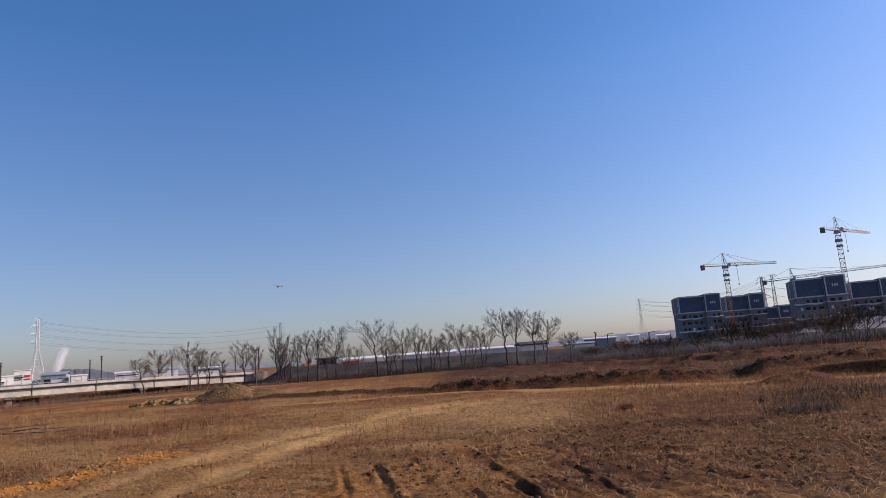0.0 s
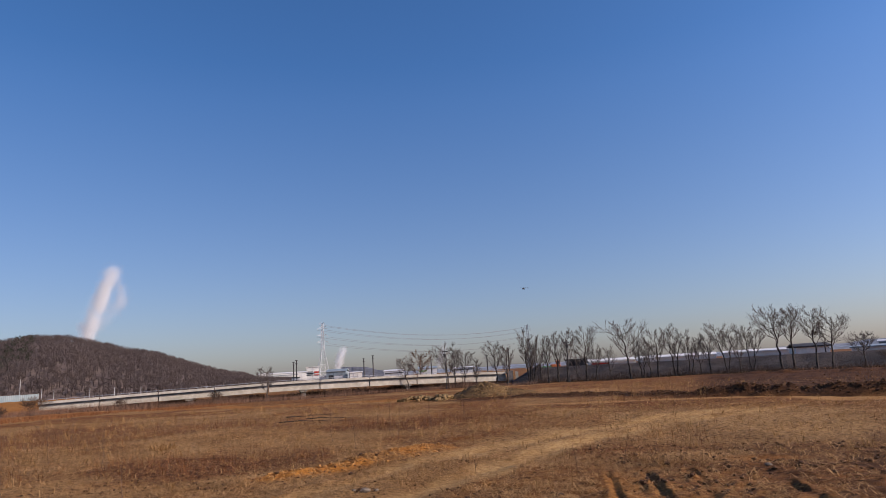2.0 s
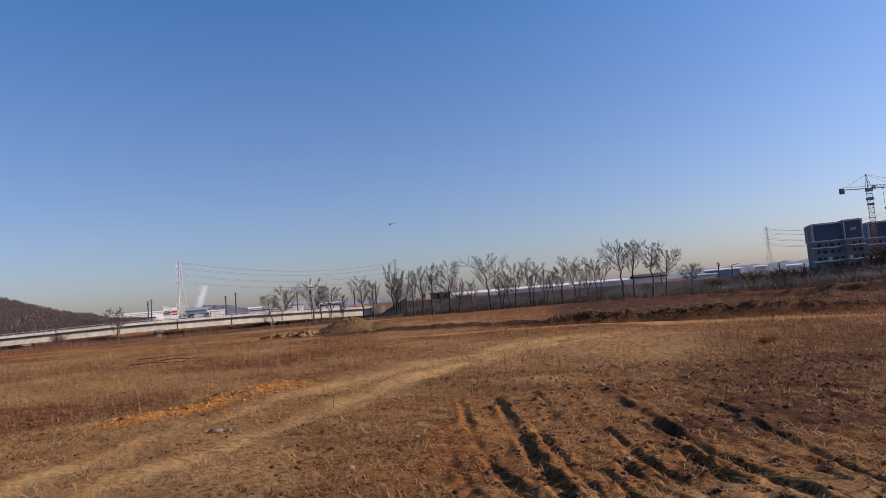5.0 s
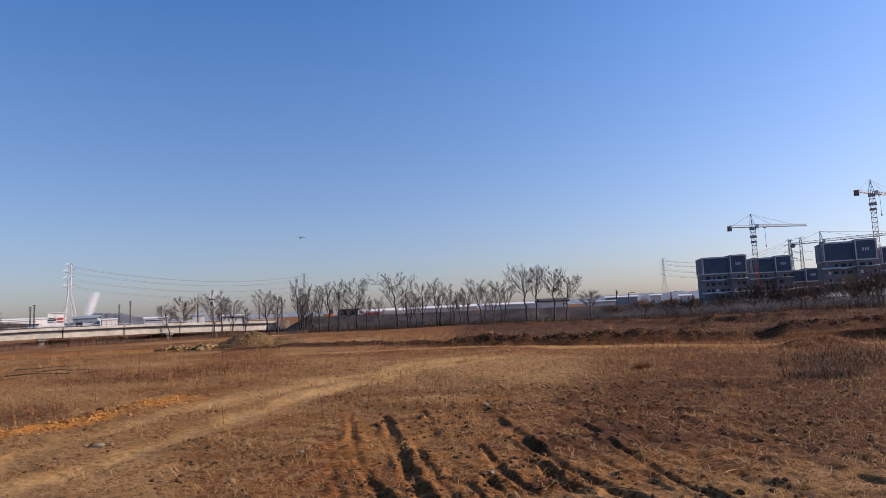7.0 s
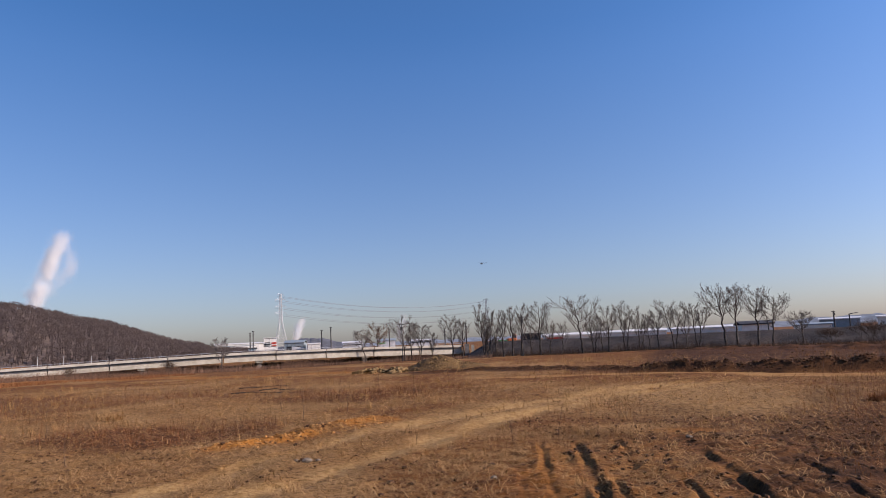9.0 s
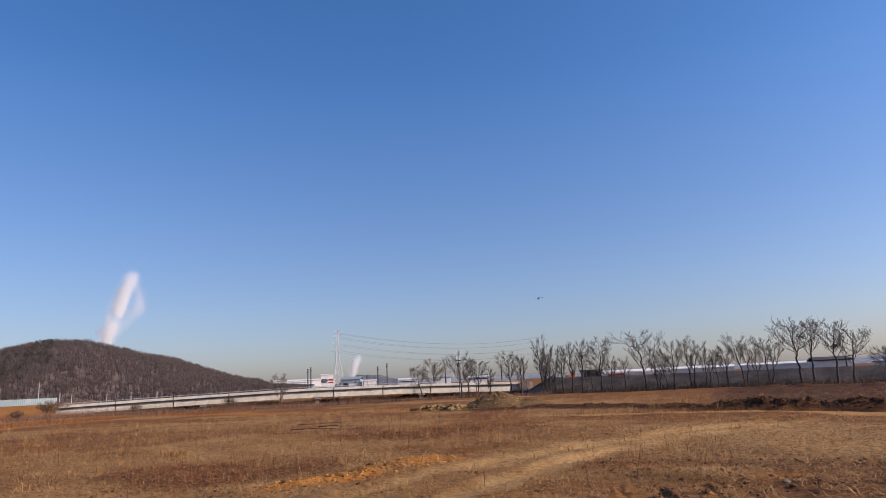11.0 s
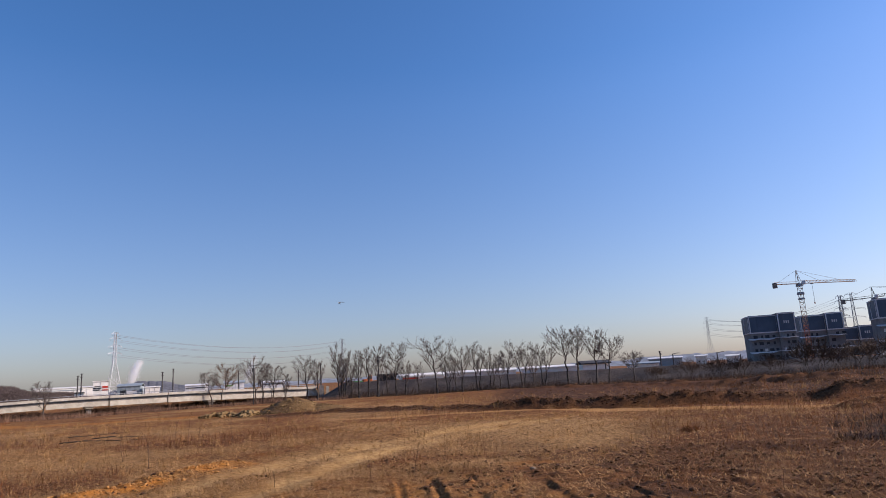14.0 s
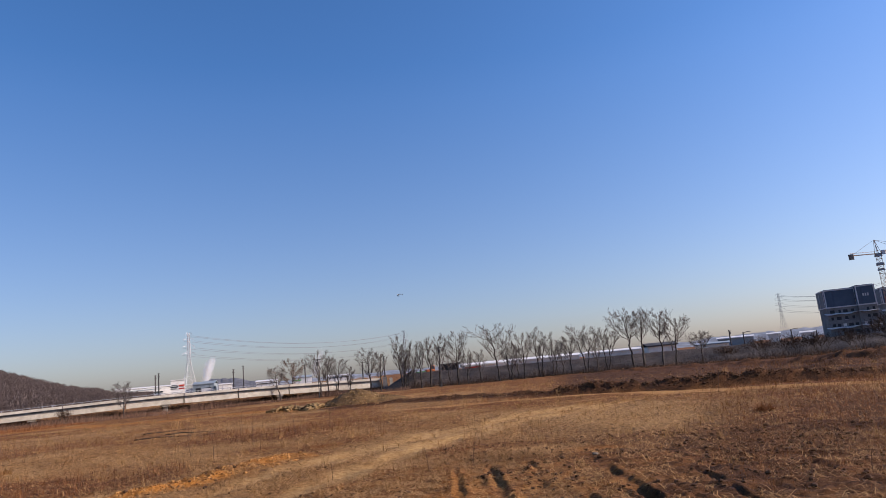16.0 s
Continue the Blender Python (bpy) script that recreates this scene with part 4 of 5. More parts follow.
tower(-38.45, 320, 18.2, 20.0, 12.1, 0.63, 13, "unfinished grey tower block with dark blue top storeys")
tower(-41.85, 345, 17.0, 19.6, 12.2, 0.6, 13, "unfinished tower block behind, dark blue top storeys")
tower(-44.15, 365, 12.5, 13.4, 7.2, 0.5, 13, "lower unfinished tower block with dark blue top")
tower(-47.2, 300, 17.8, 21.4, 13.6, 0.6, 13, "largest unfinished grey tower block with dark blue top storeys")
tower(-50.85, 330, 19.5, 19.8, 12.3, 0.55, 13, "unfinished tower block at the site's edge, dark blue top")


# ---- tower cranes ----
def crane(az, d, zj, zapex, jib, counter, yaw, label, mast_w=1.9, red_from=0.0, z0=0.0, mat=None):
    mat = mat or M_YELLOW
    ob = thing("tower_crane", label, "crane", Matrix.Translation(P(az, d, z0)) @ Matrix.Rotation(radians(az), 4, "Z"), group="tower cranes")
    zj, zapex = zj - z0, zapex - z0
    h = mast_w / 2
    nseg = int(zj / mast_w)
    for lo, hi, mm in ((0.0, red_from, M_CRANE_RED), (red_from, 1.0, mat)):
        if hi <= lo:
            continue
        mb = MB()
        for k in range(int(nseg * lo), int(nseg * hi)):
            za, zb = zj * k / nseg, zj * (k + 1) / nseg
            cs = ((-h, -h), (h, -h), (h, h), (-h, h))
            for i in range(4):
                p, q = cs[i], cs[(i + 1) % 4]
                mb.tube((*p, za), (*p, zb), 0.13, n=4, caps=False)
                mb.tube((*p, za), (*q, zb), 0.08, n=3, caps=False)
                mb.tube((*p, zb), (*q, zb), 0.10, n=3, caps=False)
        part("mast", mb, mm, ob, "red lattice mast foot" if mm is M_CRANE_RED else "")
    rot = Matrix.Rotation(radians(yaw), 4, "Z")

    def v(x, y, z):
        return tuple(rot @ Vector((x, y, z)))

    part("slewing_ring", MB().tube((0, 0, zj - 0.9), (0, 0, zj + 0.3), 1.5, 1.3, 10), M_STEEL_FAR, ob)
    part("climbing_frame", MB().bevel_box((0, 0, zj - 4.0), (2.9, 2.9, 1.0), 0.2), M_STEEL_FAR, ob)
    part("climbing_frame", MB().bevel_box((0, 0, zj - 6.4), (2.7, 2.7, 0.5), 0.15), M_STEEL_FAR, ob)
    part("cab", MB().bevel_box(v(1.5, -1.2, zj + 0.6), (1.5, 1.4, 1.7), 0.2), M_FRAME, ob, "pale operator's cab")
    mb = MB()
    for sx in (-1, 1):
        for sy in (-1, 1):
            mb.tube(v(sx * 0.9, sy * 0.8, zj), v(-0.6, sy * 0.15, zapex), 0.14, 0.1, n=4)
    for k in (0.25, 0.5, 0.75):
        z = zj + (zapex - zj) * k
        g = 0.9 * (1 - k)
        mb.tube(v(-g - 0.4 * k, 0, z), v(g - 0.4 * k, 0, z), 0.09, n=3)
    part("tower_head", mb, mat, ob)
    mb = MB()
    n = max(8, int(jib / 1.6))
    for k in range(n):
        xa, xb = 1.2 + (jib - 1.2) * k / n, 1.2 + (jib - 1.2) * (k + 1) / n
        top = 1.25 * (1 - 0.35 * k / n)
        for sy in (-0.55, 0.55):
            mb.tube(v(xa, sy, zj + 0.3), v(xb, sy, zj + 0.3), 0.11, n=4, caps=False)
            mb.tube(v(xa, sy, zj + 0.3), v((xa + xb) / 2, 0, zj + 0.3 + top), 0.06, n=3, caps=False)
            mb.tube(v(xb, sy, zj + 0.3), v((xa + xb) / 2, 0, zj + 0.3 + top), 0.06, n=3, caps=False)
        mb.tube(v(xa, 0, zj + 0.3 + top), v(xb, 0, zj + 0.3 + top), 0.11, n=4, caps=False)
    part("jib", mb, mat, ob)
    mb = MB()
    for sy in (-0.6, 0.6):
        mb.tube(v(-1, sy, zj + 0.3), v(-counter, sy, zj + 0.3), 0.17, n=4)
        mb.tube(v(-1, sy, zj + 1.2), v(-counter, sy, zj + 1.2), 0.06, n=3)
    for k in range(6):
        x = -1 - (counter - 1) * k / 5
        mb.tube(v(x, -0.6, zj + 0.3), v(x, 0.6, zj + 0.3), 0.1, n=3)
    part("counter_jib", mb, mat, ob)
    part("counterweight", MB().bevel_box(v(-counter + 0.6, 0, zj - 0.2), (1.9, 1.6, 2.2), 0.15), M_CONC_DARK, ob, "dark concrete counterweight")
    for x in (jib * 0.36, jib * 0.72):
        part("tie_bar", MB().tube(v(-0.6, 0, zapex), v(x, 0, zj + 1.35), 0.06, n=3), mat, ob)
    part("tie_bar", MB().tube(v(-0.6, 0, zapex), v(-counter + 1.0, 0, zj + 0.4), 0.06, n=3), mat, ob)
    trolley = part("trolley", MB().box(v(jib * 0.22, 0, zj + 0.05), (1.2, 1.2, 0.3)), M_STEEL_FAR, ob)
    part("hoist_rope", MB().tube(v(jib * 0.22, 0, zj), v(jib * 0.22, 0, zj - 8), 0.07, n=3), M_WIRE, trolley)
    part("hook_block", MB().bevel_box(v(jib * 0.22, 0, zj - 8.3), (0.5, 0.4, 0.8), 0.1), M_CRANE_RED, trolley)
    return ob


crane(-40.82, 318, 31.7, 37.8, 27, 12, 36, "yellow tower crane with its jib outstretched", red_from=0.45)
crane(-49.0, 318, 41.0, 47.2, 30, 13, 66, "yellow and red tower crane over the tower blocks", red_from=0.42)
crane(-45.5, 380, 27.0, 32.6, 48, 15, -22, "dark tower crane behind the tower blocks", mat=M_POLE)


# ---- factories and warehouses ----
def shed(az, d, w, depth, h, label, wall, roof, turn=0.0, z0=0.0, ridge=0.0, bands=(), bays=8, doors=0):
    ob = thing("warehouse", label, "warehouse", Matrix.Translation(P(az, d, z0)) @ Matrix.Rotation(radians(az + turn), 4, "Z"))
    part("wall", MB().box((0, depth / 2, h / 2 - 0.5), (w, depth, h + 1.0)), wall, ob)
    mb = MB()
    e = 0.4
    for s in (0, 1):
        ya, yb = (-e, depth / 2) if s == 0 else (depth / 2, depth + e)
        za, zb = (h, h + ridge) if s == 0 else (h + ridge, h)
        mb.face((-w / 2 - e, ya, za), (w / 2 + e, ya, za), (w / 2 + e, yb, zb), (-w / 2 - e, yb, zb))
        mb.face((-w / 2 - e, ya, za + 0.3), (w / 2 + e, ya, za + 0.3), (w / 2 + e, yb, zb + 0.3), (-w / 2 - e, yb, zb + 0.3))
    for s in (-1, 1):
        mb.face((s * (w / 2 + e), -e, h), (s * (w / 2 + e), depth / 2, h + ridge), (s * (w / 2 + e), depth + e, h), (s * (w / 2 + e), depth + e, h + 0.3), (s * (w / 2 + e), depth / 2, h + ridge + 0.3), (s * (w / 2 + e), -e, h + 0.3))
    mb.face((-w / 2 - e, -e, h), (w / 2 + e, -e, h), (w / 2 + e, -e, h + 0.3), (-w / 2 - e, -e, h + 0.3))
    part("roof", mb, roof, ob)
    for k in range(1, bays):
        x = -w / 2 + w * k / bays
        part("pilaster", MB().box((x, -0.08, h / 2), (0.25, 0.16, h)), wall, ob)
    for x, z, ww, hh, mat in bands:
        part("sign_panel", MB().bevel_box((x, -0.2, z), (ww, 0.25, hh), 0.04), mat, ob)
    for k in range(doors):
        x = -w / 2 + w * (k + 0.5) / doors
        part("loading_door", MB().box((x, -0.06, 1.2), (w / doors * 0.45, 0.2, 2.4)), M_WINDOW, ob)
    return ob


shed(18.6, 420, 29, 20, 5.4, "long white factory hall beyond the bridge", M_WHITE, M_WHITE, 4, 1.2, 0.6, ((-2, 2.6, 24, 0.7, M_WINDOW), (-1, 4.4, 20, 0.3, M_BLUEGREY)), 9)
shed(16.16, 405, 7.4, 9, 8.2, "white factory block with dark and red sign panels", M_WHITE, M_WHITE, 0, 1.0, 0.0,
     ((-1.8, 4.6, 4.0, 0.7, M_WINDOW), (-2.2, 3.6, 3.2, 0.35, M_WINDOW), (2.2, 5.2, 2.8, 1.0, M_RED), (2.2, 3.6, 2.8, 0.6, M_RED), (-1.5, 5.6, 3.0, 0.3, M_WINDOW)), 2)
shed(14.2, 380, 11.0, 14, 4.3, "blue-grey warehouse with a pitched roof", M_BLUEGREY, M_BLUEGREY, -8, 1.2, 1.3, ((1.5, 1.2, 5, 1.6, M_FRAME),), 5, 2)
shed(12.5, 375, 7.0, 12, 3.1, "small white warehouse beyond the bridge", M_WHITE, M_WHITE, 0, 1.2, 0.4, (), 3)
shed(9.2, 430, 13, 12, 2.8, "low pale factory hall behind bare trees", M_FRAME, M_FRAME, 0, 1.5, 0.8, ((0, 1.6, 12, 0.5, M_WINDOW),), 6)
shed(6.3, 430, 12, 12, 3.4, "pale factory hall with a grey-green roof", M_FRAME, M_BLUEGREY, 0, 1.2, 1.2, ((-3, 2.0, 5, 0.8, M_GREEN),), 5)
shed(3.2, 440, 15, 12, 2.8, "low pale factory hall behind the bridge", M_FRAME, M_FRAME, 0, 1.0, 0.6, ((0, 1.8, 13, 0.5, M_WINDOW),), 6)
shed(-6.53, 130, 3.5, 6, 1.1, "dark-roofed low shed behind the trees", M_DARKROOF, M_DARKROOF, 0, 1.25, 0.0, (), 2)
shed(-9.6, 160, 10.4, 10, 1.5, "white hall with a red stripe behind the trees", M_WHITE, M_WHITE, 6, 0.3, 0.5, ((-3.0, 1.1, 3.8, 0.42, M_RED),), 5)
shed(-14.7, 190, 20, 14, 1.65, "long white warehouse roof behind the embankment", M_WHITE, M_WHITE, 0, 0.3, 0.6, (), 8)
shed(-20.6, 190, 16, 14, 1.75, "long white warehouse roof behind the embankment", M_WHITE, M_WHITE, -4, 0.3, 0.5, (), 6)
shed(-24.6, 175, 7, 10, 2.0, "white warehouse with a dark pitched roof", M_WHITE, M_DARKROOF, 10, 0.4, 0.7, (), 3)
shed(-28.4, 200, 9, 10, 1.2, "low white shed behind the embankment", M_WHITE, M_BLUEGREY, 0, 0.4, 0.4, (), 4)
shed(-33.0, 210, 3.0, 4, 2.2, "small white cabin behind the embankment", M_WHITE, M_WHITE, 0, 0.6, 0.3, (), 2)
shed(-35.35, 210, 3.4, 4, 2.0, "small white site cabin near the tower blocks", M_WHITE, M_WHITE, 0, 0.3, 0.4, (), 2)
shed(-30.2, 260, 12, 10, 2.6, "low blue-grey shed behind the embankment", M_BLUEGREY, M_FRAME, 0, 0.5, 0.5, (), 4)
shed(41.9, 345, 10.5, 8, 3.0, "grey house among the trees on the hill", M_CONC_DARK, M_CONC_DARK, 6, 20.6, 0.4, ((-1.5, 2.2, 4.5, 1.0, M_WINDOW),), 2)
shed(41.1, 344, 2.4, 4, 2.0, "small white rooftop tank house on the hill", M_WHITE, M_WHITE, 6, 23.8, 0.2, (), 2)
shed(48.4, 215, 4.5, 5, 2.6, "small pale building behind the hoarding", M_CONC, M_CONC_DARK, 0, 0.0, 0.5, ((0, 1.4, 2.5, 0.8, M_WINDOW),), 2)
shed(45.7, 225, 11, 5, 2.4, "long low pale building behind the hoarding", M_CONC, M_CONC, 0, 0.0, 0.2, (), 4)


# ---- bare trees ----
def tree_meshes(seed, h, spread, levels=4, stems=1, lean=0.1, mat=None, thick=1.0, upright=0.55, fine=0.018):
    """Trunk and crown meshes of a leafless tree."""
    rng = random.Random(seed)
    trunk, crown = MB(), MB()

    def grow(p, d, length, r, lv):
        n = 3 if lv < 2 else 2
        q = p
        for k in range(n):
            bend = Vector((rng.uniform(-1, 1), rng.uniform(-1, 1), rng.uniform(-0.2, 0.6))) * (0.10 + 0.05 * lv)
            d = (d + bend).normalized()
            e = q + d * (length / n)
            r = max(r, fine)
            r2 = max(r * (0.80 if lv < levels else 0.55), fine * 0.65)
            (trunk if lv < 2 else crown).tube(q, e, r, r2, 6 if lv < 2 else (4 if lv < 3 else 3), caps=False)
            if lv >= 1 and lv < levels and rng.random() < 0.9:
                side = d.orthogonal().normalized()
                side = Matrix.Rotation(rng.uniform(0, 2 * math.pi), 3, d) @ side
                nd = (d * 0.75 + side * rng.uniform(0.5, 0.95) + Vector((0, 0, upright * 0.5))).normalized()
                grow(e, nd, length * rng.uniform(0.5, 0.75), r2 * 0.55, lv + 1)
            q, r = e, r2
        if lv < levels:
            m = rng.choice((3, 4)) if lv < 2 else rng.choice((2, 3))
            ph = rng.uniform(0, 6.28)
            for i in range(m):
                side = Matrix.Rotation(ph + i * 6.28 / m + rng.uniform(-0.4, 0.4), 3, d) @ d.orthogonal().normalized()
                lead = i == 0 and lv < 2 and stems < 4
                nd = (d + side * (0.10 if lead else rng.uniform(0.35, 0.8) * spread) + Vector((0, 0, upright * 0.4))).normalized()
                grow(q, nd, length * (1.0 if lead else rng.uniform(0.55, 0.80)), r * (0.8 if lead else 0.62), lv + 1)

    for s in range(stems):
        a = 6.28 * s / max(stems, 1) + rng.uniform(-0.5, 0.5)
        off = Vector((math.cos(a), math.sin(a), 0)) * (0.12 if stems > 1 else 0)
        d = Vector((math.cos(a) * (lean if stems == 1 else 0.3), math.sin(a) * (lean if stems == 1 else 0.3), 1)).normalized()
        grow(off - Vector((0, 0, 0.25)), d, h * 0.34, 0.024 * h * thick / math.sqrt(stems), 0)
    top = max(v[2] for v in crown.v)
    k = h / top
    for mb in (trunk, crown):
        # the crown draws in again towards its top
        mb.v = [(x * k * f, y * k * f, z * k) for x, y, z in mb.v for f in (1 - 0.42 * float(step(0.66, 1.05, z * k / h)) * (stems < 4),)]
    a, b = trunk.mesh("trunk", True), crown.mesh("crown")
    a.materials.append(M_BARK)
    b.materials.append(mat or M_TWIG)
    return a, b


SHRUB_KINDS = [tree_meshes(161, 2.2, 1.2, levels=3, mat=M_BRAMBLE, stems=7, thick=0.7, upright=0.3, fine=0.008), tree_meshes(171, 2.2, 1.1, levels=3, mat=M_BRAMBLE, stems=6, thick=0.6, upright=0.4, fine=0.008)]


def plant(meshes, az, d, h, ref, turn, label, category="tree", group="", name="bare_tree", wide=1.0):
    p = P(az, d)
    p.z = gz(p.x, p.y)
    s = h / ref
    ob = thing(name, label, category, Matrix.Translation(p) @ Matrix.Rotation(turn, 4, "Z") @ Matrix.Diagonal((s * wide, s * wide, s, 1)), group)
    part("trunk", meshes[0], M_BARK, ob)
    part("crown", meshes[1], M_TWIG, ob)
    return ob


def bare_tree(az, d, el, width, lean, seed, label, clear=0.36, limbs=14, mat=None, stems=1, thick=1.0):
    """A leafless tree with a tapered stem, limbs that sweep up and a fan of fine twigs; lean is to the left, in metres."""
    rng = random.Random(seed)
    base = P(az, d)
    base.z = gz(base.x, base.y)
    h = 1.62 + d * math.tan(radians(el)) - base.z
    ob = thing("bare_tree", label, "tree", Matrix.Translation(base) @ Matrix.Rotation(radians(az), 4, "Z"), "trees along the field edge")
    trunk, crown = MB(), MB()

    def twig(p, v, r, depth):
        q = p + v
        crown.tube(p, q, r, r * 0.6, 3, caps=False)
        if depth == 0:
            return
        for k in range(3 if depth > 1 else 2):
            f = rng.uniform(0.35, 1.0)
            out = Vector((rng.gauss(0, 1), rng.gauss(0, 1), rng.gauss(0, 0.7))).normalized()
            nv = (v.normalized() + out * rng.uniform(0.5, 0.9) + Vector((0, 0, 0.28))).normalized() * v.length * rng.uniform(0.45, 0.75)
            twig(p + v * f, nv, max(r * 0.62, 0.0075), depth - 1)

    for st in range(stems):
        side = 0.0 if stems == 1 else (st / (stems - 1) - 0.5)
        top = h * rng.uniform(0.84, 0.92) * (1 if st == 0 else rng.uniform(0.75, 0.95))
        r0 = 0.0155 * h * thick / math.sqrt(stems) + 0.012
        wob = [Vector((rng.uniform(-1, 1), rng.uniform(-1, 1), 0)) * 0.022 * h for _ in range(11)]

        def stem(s):
            i = min(int(s * 10), 9)
            w = wob[i].lerp(wob[i + 1], s * 10 - i) * min(1, s * 3)
            return Vector((-lean * s ** 1.4 + side * (0.12 + 0.55 * width * s), side * 0.2, s * top - 0.25 * (s == 0))) + w

        def rad(s):
            return r0 * (1 - s) ** 0.9 + 0.010

        for i in range(14):
            a, b = i / 14, (i + 1) / 14
            (trunk if b < 0.72 else crown).tube(stem(a), stem(b), rad(a) * (1.35 if i == 0 else 1), rad(b), 6 if b < 0.72 else 4, caps=False)
        n = max(5, int(limbs / stems ** 0.6))
        ph = rng.uniform(0, 6.28)
        for i in range(n):
            s = clear + (0.97 - clear) * (i + rng.uniform(-0.3, 0.5)) / n
            s = min(max(s, 0.15), 0.98)
            ang = ph + i * 2.4 + rng.uniform(-0.5, 0.5)
            t = (s - clear) / (1 - clear)
            reach = 0.5 * width * (0.70 + 0.5 * math.sin(math.pi * min(1, max(0, t + 0.12)))) * rng.uniform(0.8, 1.3) / (1 if stems == 1 else 1.5)
            rise = h * (0.20 * (1 - t) + 0.07) * rng.uniform(0.75, 1.15)
            p0, r = stem(s), rad(s) * 0.55
            pts = [p0]
            m = 6
            for k in range(1, m + 1):
                u = k / m
                pts.append(p0 + Vector((math.cos(ang) * reach * u ** 0.85, math.sin(ang) * reach * u ** 0.85, rise * u ** 1.25)) + Vector((rng.uniform(-1, 1), rng.uniform(-1, 1), rng.uniform(-1, 1))) * 0.035 * reach)
            for k in range(m):
                ra, rb = r * (1 - k / (m + 1)) + 0.006, r * (1 - (k + 1) / (m + 1)) + 0.006
                crown.tube(pts[k], pts[k + 1], ra, rb, 4, caps=False)
                if k >= 1:
                    d0 = (pts[k + 1] - pts[k]).normalized()
                    for _ in range(2 if k < m - 1 else 3):
                        out = Vector((rng.gauss(0, 1), rng.gauss(0, 1), rng.gauss(0, 0.6))).normalized()
                        v = (d0 + out * 0.75 + Vector((0, 0, 0.30))).normalized() * (reach + 0.5 * rise) * rng.uniform(0.22, 0.38)
                        twig(pts[k + 1], v, max(rb * 0.65, 0.0095), 2)
    k = h / max(v[2] for v in crown.v)
    crown.v = [(x, y, z * k) for x, y, z in crown.v]
    trunk.v = [(x, y, z * k) for x, y, z in trunk.v]
    part("trunk", trunk, M_BARK, ob, smooth=True)
    part("crown", crown, mat or M_TWIG, ob)
    return ob


# bearing, elevation of the top, crown width and its shift in degrees, stems, lowest limb
ROW = ((4.60, 2.67, 1.65, 0.13, 1, 0.3), (4.01, 2.08, 0.79, -0.11, 1, 0.3), (3.23, 1.89, 0.95, -0.27, 1, 0.3), (2.12, 0.96, 0.56, -0.06, 1, 0.2), (0.36, 2.55, 1.29, 0.18, 1, 0.35),
       (-0.53, 2.02, 0.81, 0.03, 1, 0.3), (-2.45, 3.52, 1.5, -0.1, 2, 0.3), (-2.8, 2.7, 1.6, 0.3, 3, 0.12), (-4.05, 2.65, 0.74, 0.04, 1, 0.35), (-4.87, 3.04, 0.95, 0.09, 1, 0.3), (-5.69, 3.17, 0.92, -0.08, 1, 0.3),
       (-7.27, 3.28, 1.67, -0.13, 1, 0.32), (-8.10, 1.58, 0.83, -0.16, 1, 0.3), (-10.85, 3.67, 2.4, 0.46, 1, 0.36), (-11.83, 2.26, 1.33, -0.04, 2, 0.25), (-13.07, 2.56, 1.25, -0.02, 1, 0.26), (-14.44, 2.91, 1.82, -0.21, 2, 0.28),
       (-15.63, 2.02, 1.32, -0.39, 2, 0.3), (-17.10, 1.98, 0.98, 0.10, 1, 0.35), (-18.40, 2.98, 2.2, 0.08, 2, 0.4), (-20.18, 2.48, 1.61, -0.16, 2, 0.4), (-22.26, 3.96, 2.1, 0.40, 1, 0.42), (-23.11, 3.71, 1.42, -0.25, 1, 0.42),
       (-24.65, 3.40, 1.40, -0.12, 1, 0.42), (-25.67, 2.69, 1.53, -0.40, 1, 0.38), (-27.72, 1.24, 1.20, -0.14, 1, 0.35))
for k, (az, el, wide, shift, stems, clear) in enumerate(ROW):
    d = 70 + (k * 7 % 5) * 0.9 - 2
    bare_tree(az, d, el, radians(wide) * d, radians(shift) * d, 700 + k, "leafless grey-brown tree in the row at the field's edge" if stems == 1 else "forked leafless grey-brown tree in the field-edge row", clear=clear, stems=stems)
for k, (az, el, wide) in enumerate(((-9.2, 1.5, 0.8), (-12.5, 1.7, 0.9), (-16.4, 1.4, 0.8), (-19.3, 1.5, 0.7), (-6.5, 1.4, 0.7), (-3.4, 1.6, 0.7))):
    bare_tree(az, 74, el, radians(wide) * 74, 0.1, 760 + k, "slim young leafless tree behind the field-edge row", clear=0.25, limbs=10, thick=0.7)
bare_tree(6.96, 82, 2.17, 2.4, 0.1, 781, "leafless tree with a round reddish crown by the bridge", clear=0.3, limbs=18, mat=M_TWIG_RED)
bare_tree(8.02, 80, 1.51, 1.5, 0.9, 782, "small leaning leafless tree by the bridge", clear=0.35)
bare_tree(19.95, 72, 1.35, 1.6, 0.05, 783, "small leafless tree standing by the bridge", clear=0.3)
for k, (az, d, h) in enumerate(((-41.3, 50, 2.6), (-38.6, 56, 1.9), (-44.6, 48, 2.2), (-46.9, 46, 2.4), (-49.5, 44, 2.6), (-36.2, 62, 2.0), (-34.2, 66, 2.2), (-32.0, 68, 2.2), (-29.6, 70, 1.7), (-43.0, 52, 1.8), (-48.2, 52, 2.1),
                               (51.0, 46, 2.3), (43.6, 50, 2.3), (45.0, 52, 1.2), (40.6, 56, 1.3), (38.8, 56, 1.1), (47.6, 48, 1.2), (36.6, 62, 1.7), (31.0, 66, 1.2), (24.0, 68, 1.5))):
    plant(SHRUB_KINDS[k % 2], az, d, h, 2.2, k * 1.7, "dense leafless shrub at the edge of the field", "shrub", "leafless shrubs", "bare_shrub", wide=1.1 if h > 1.5 else 0.8)


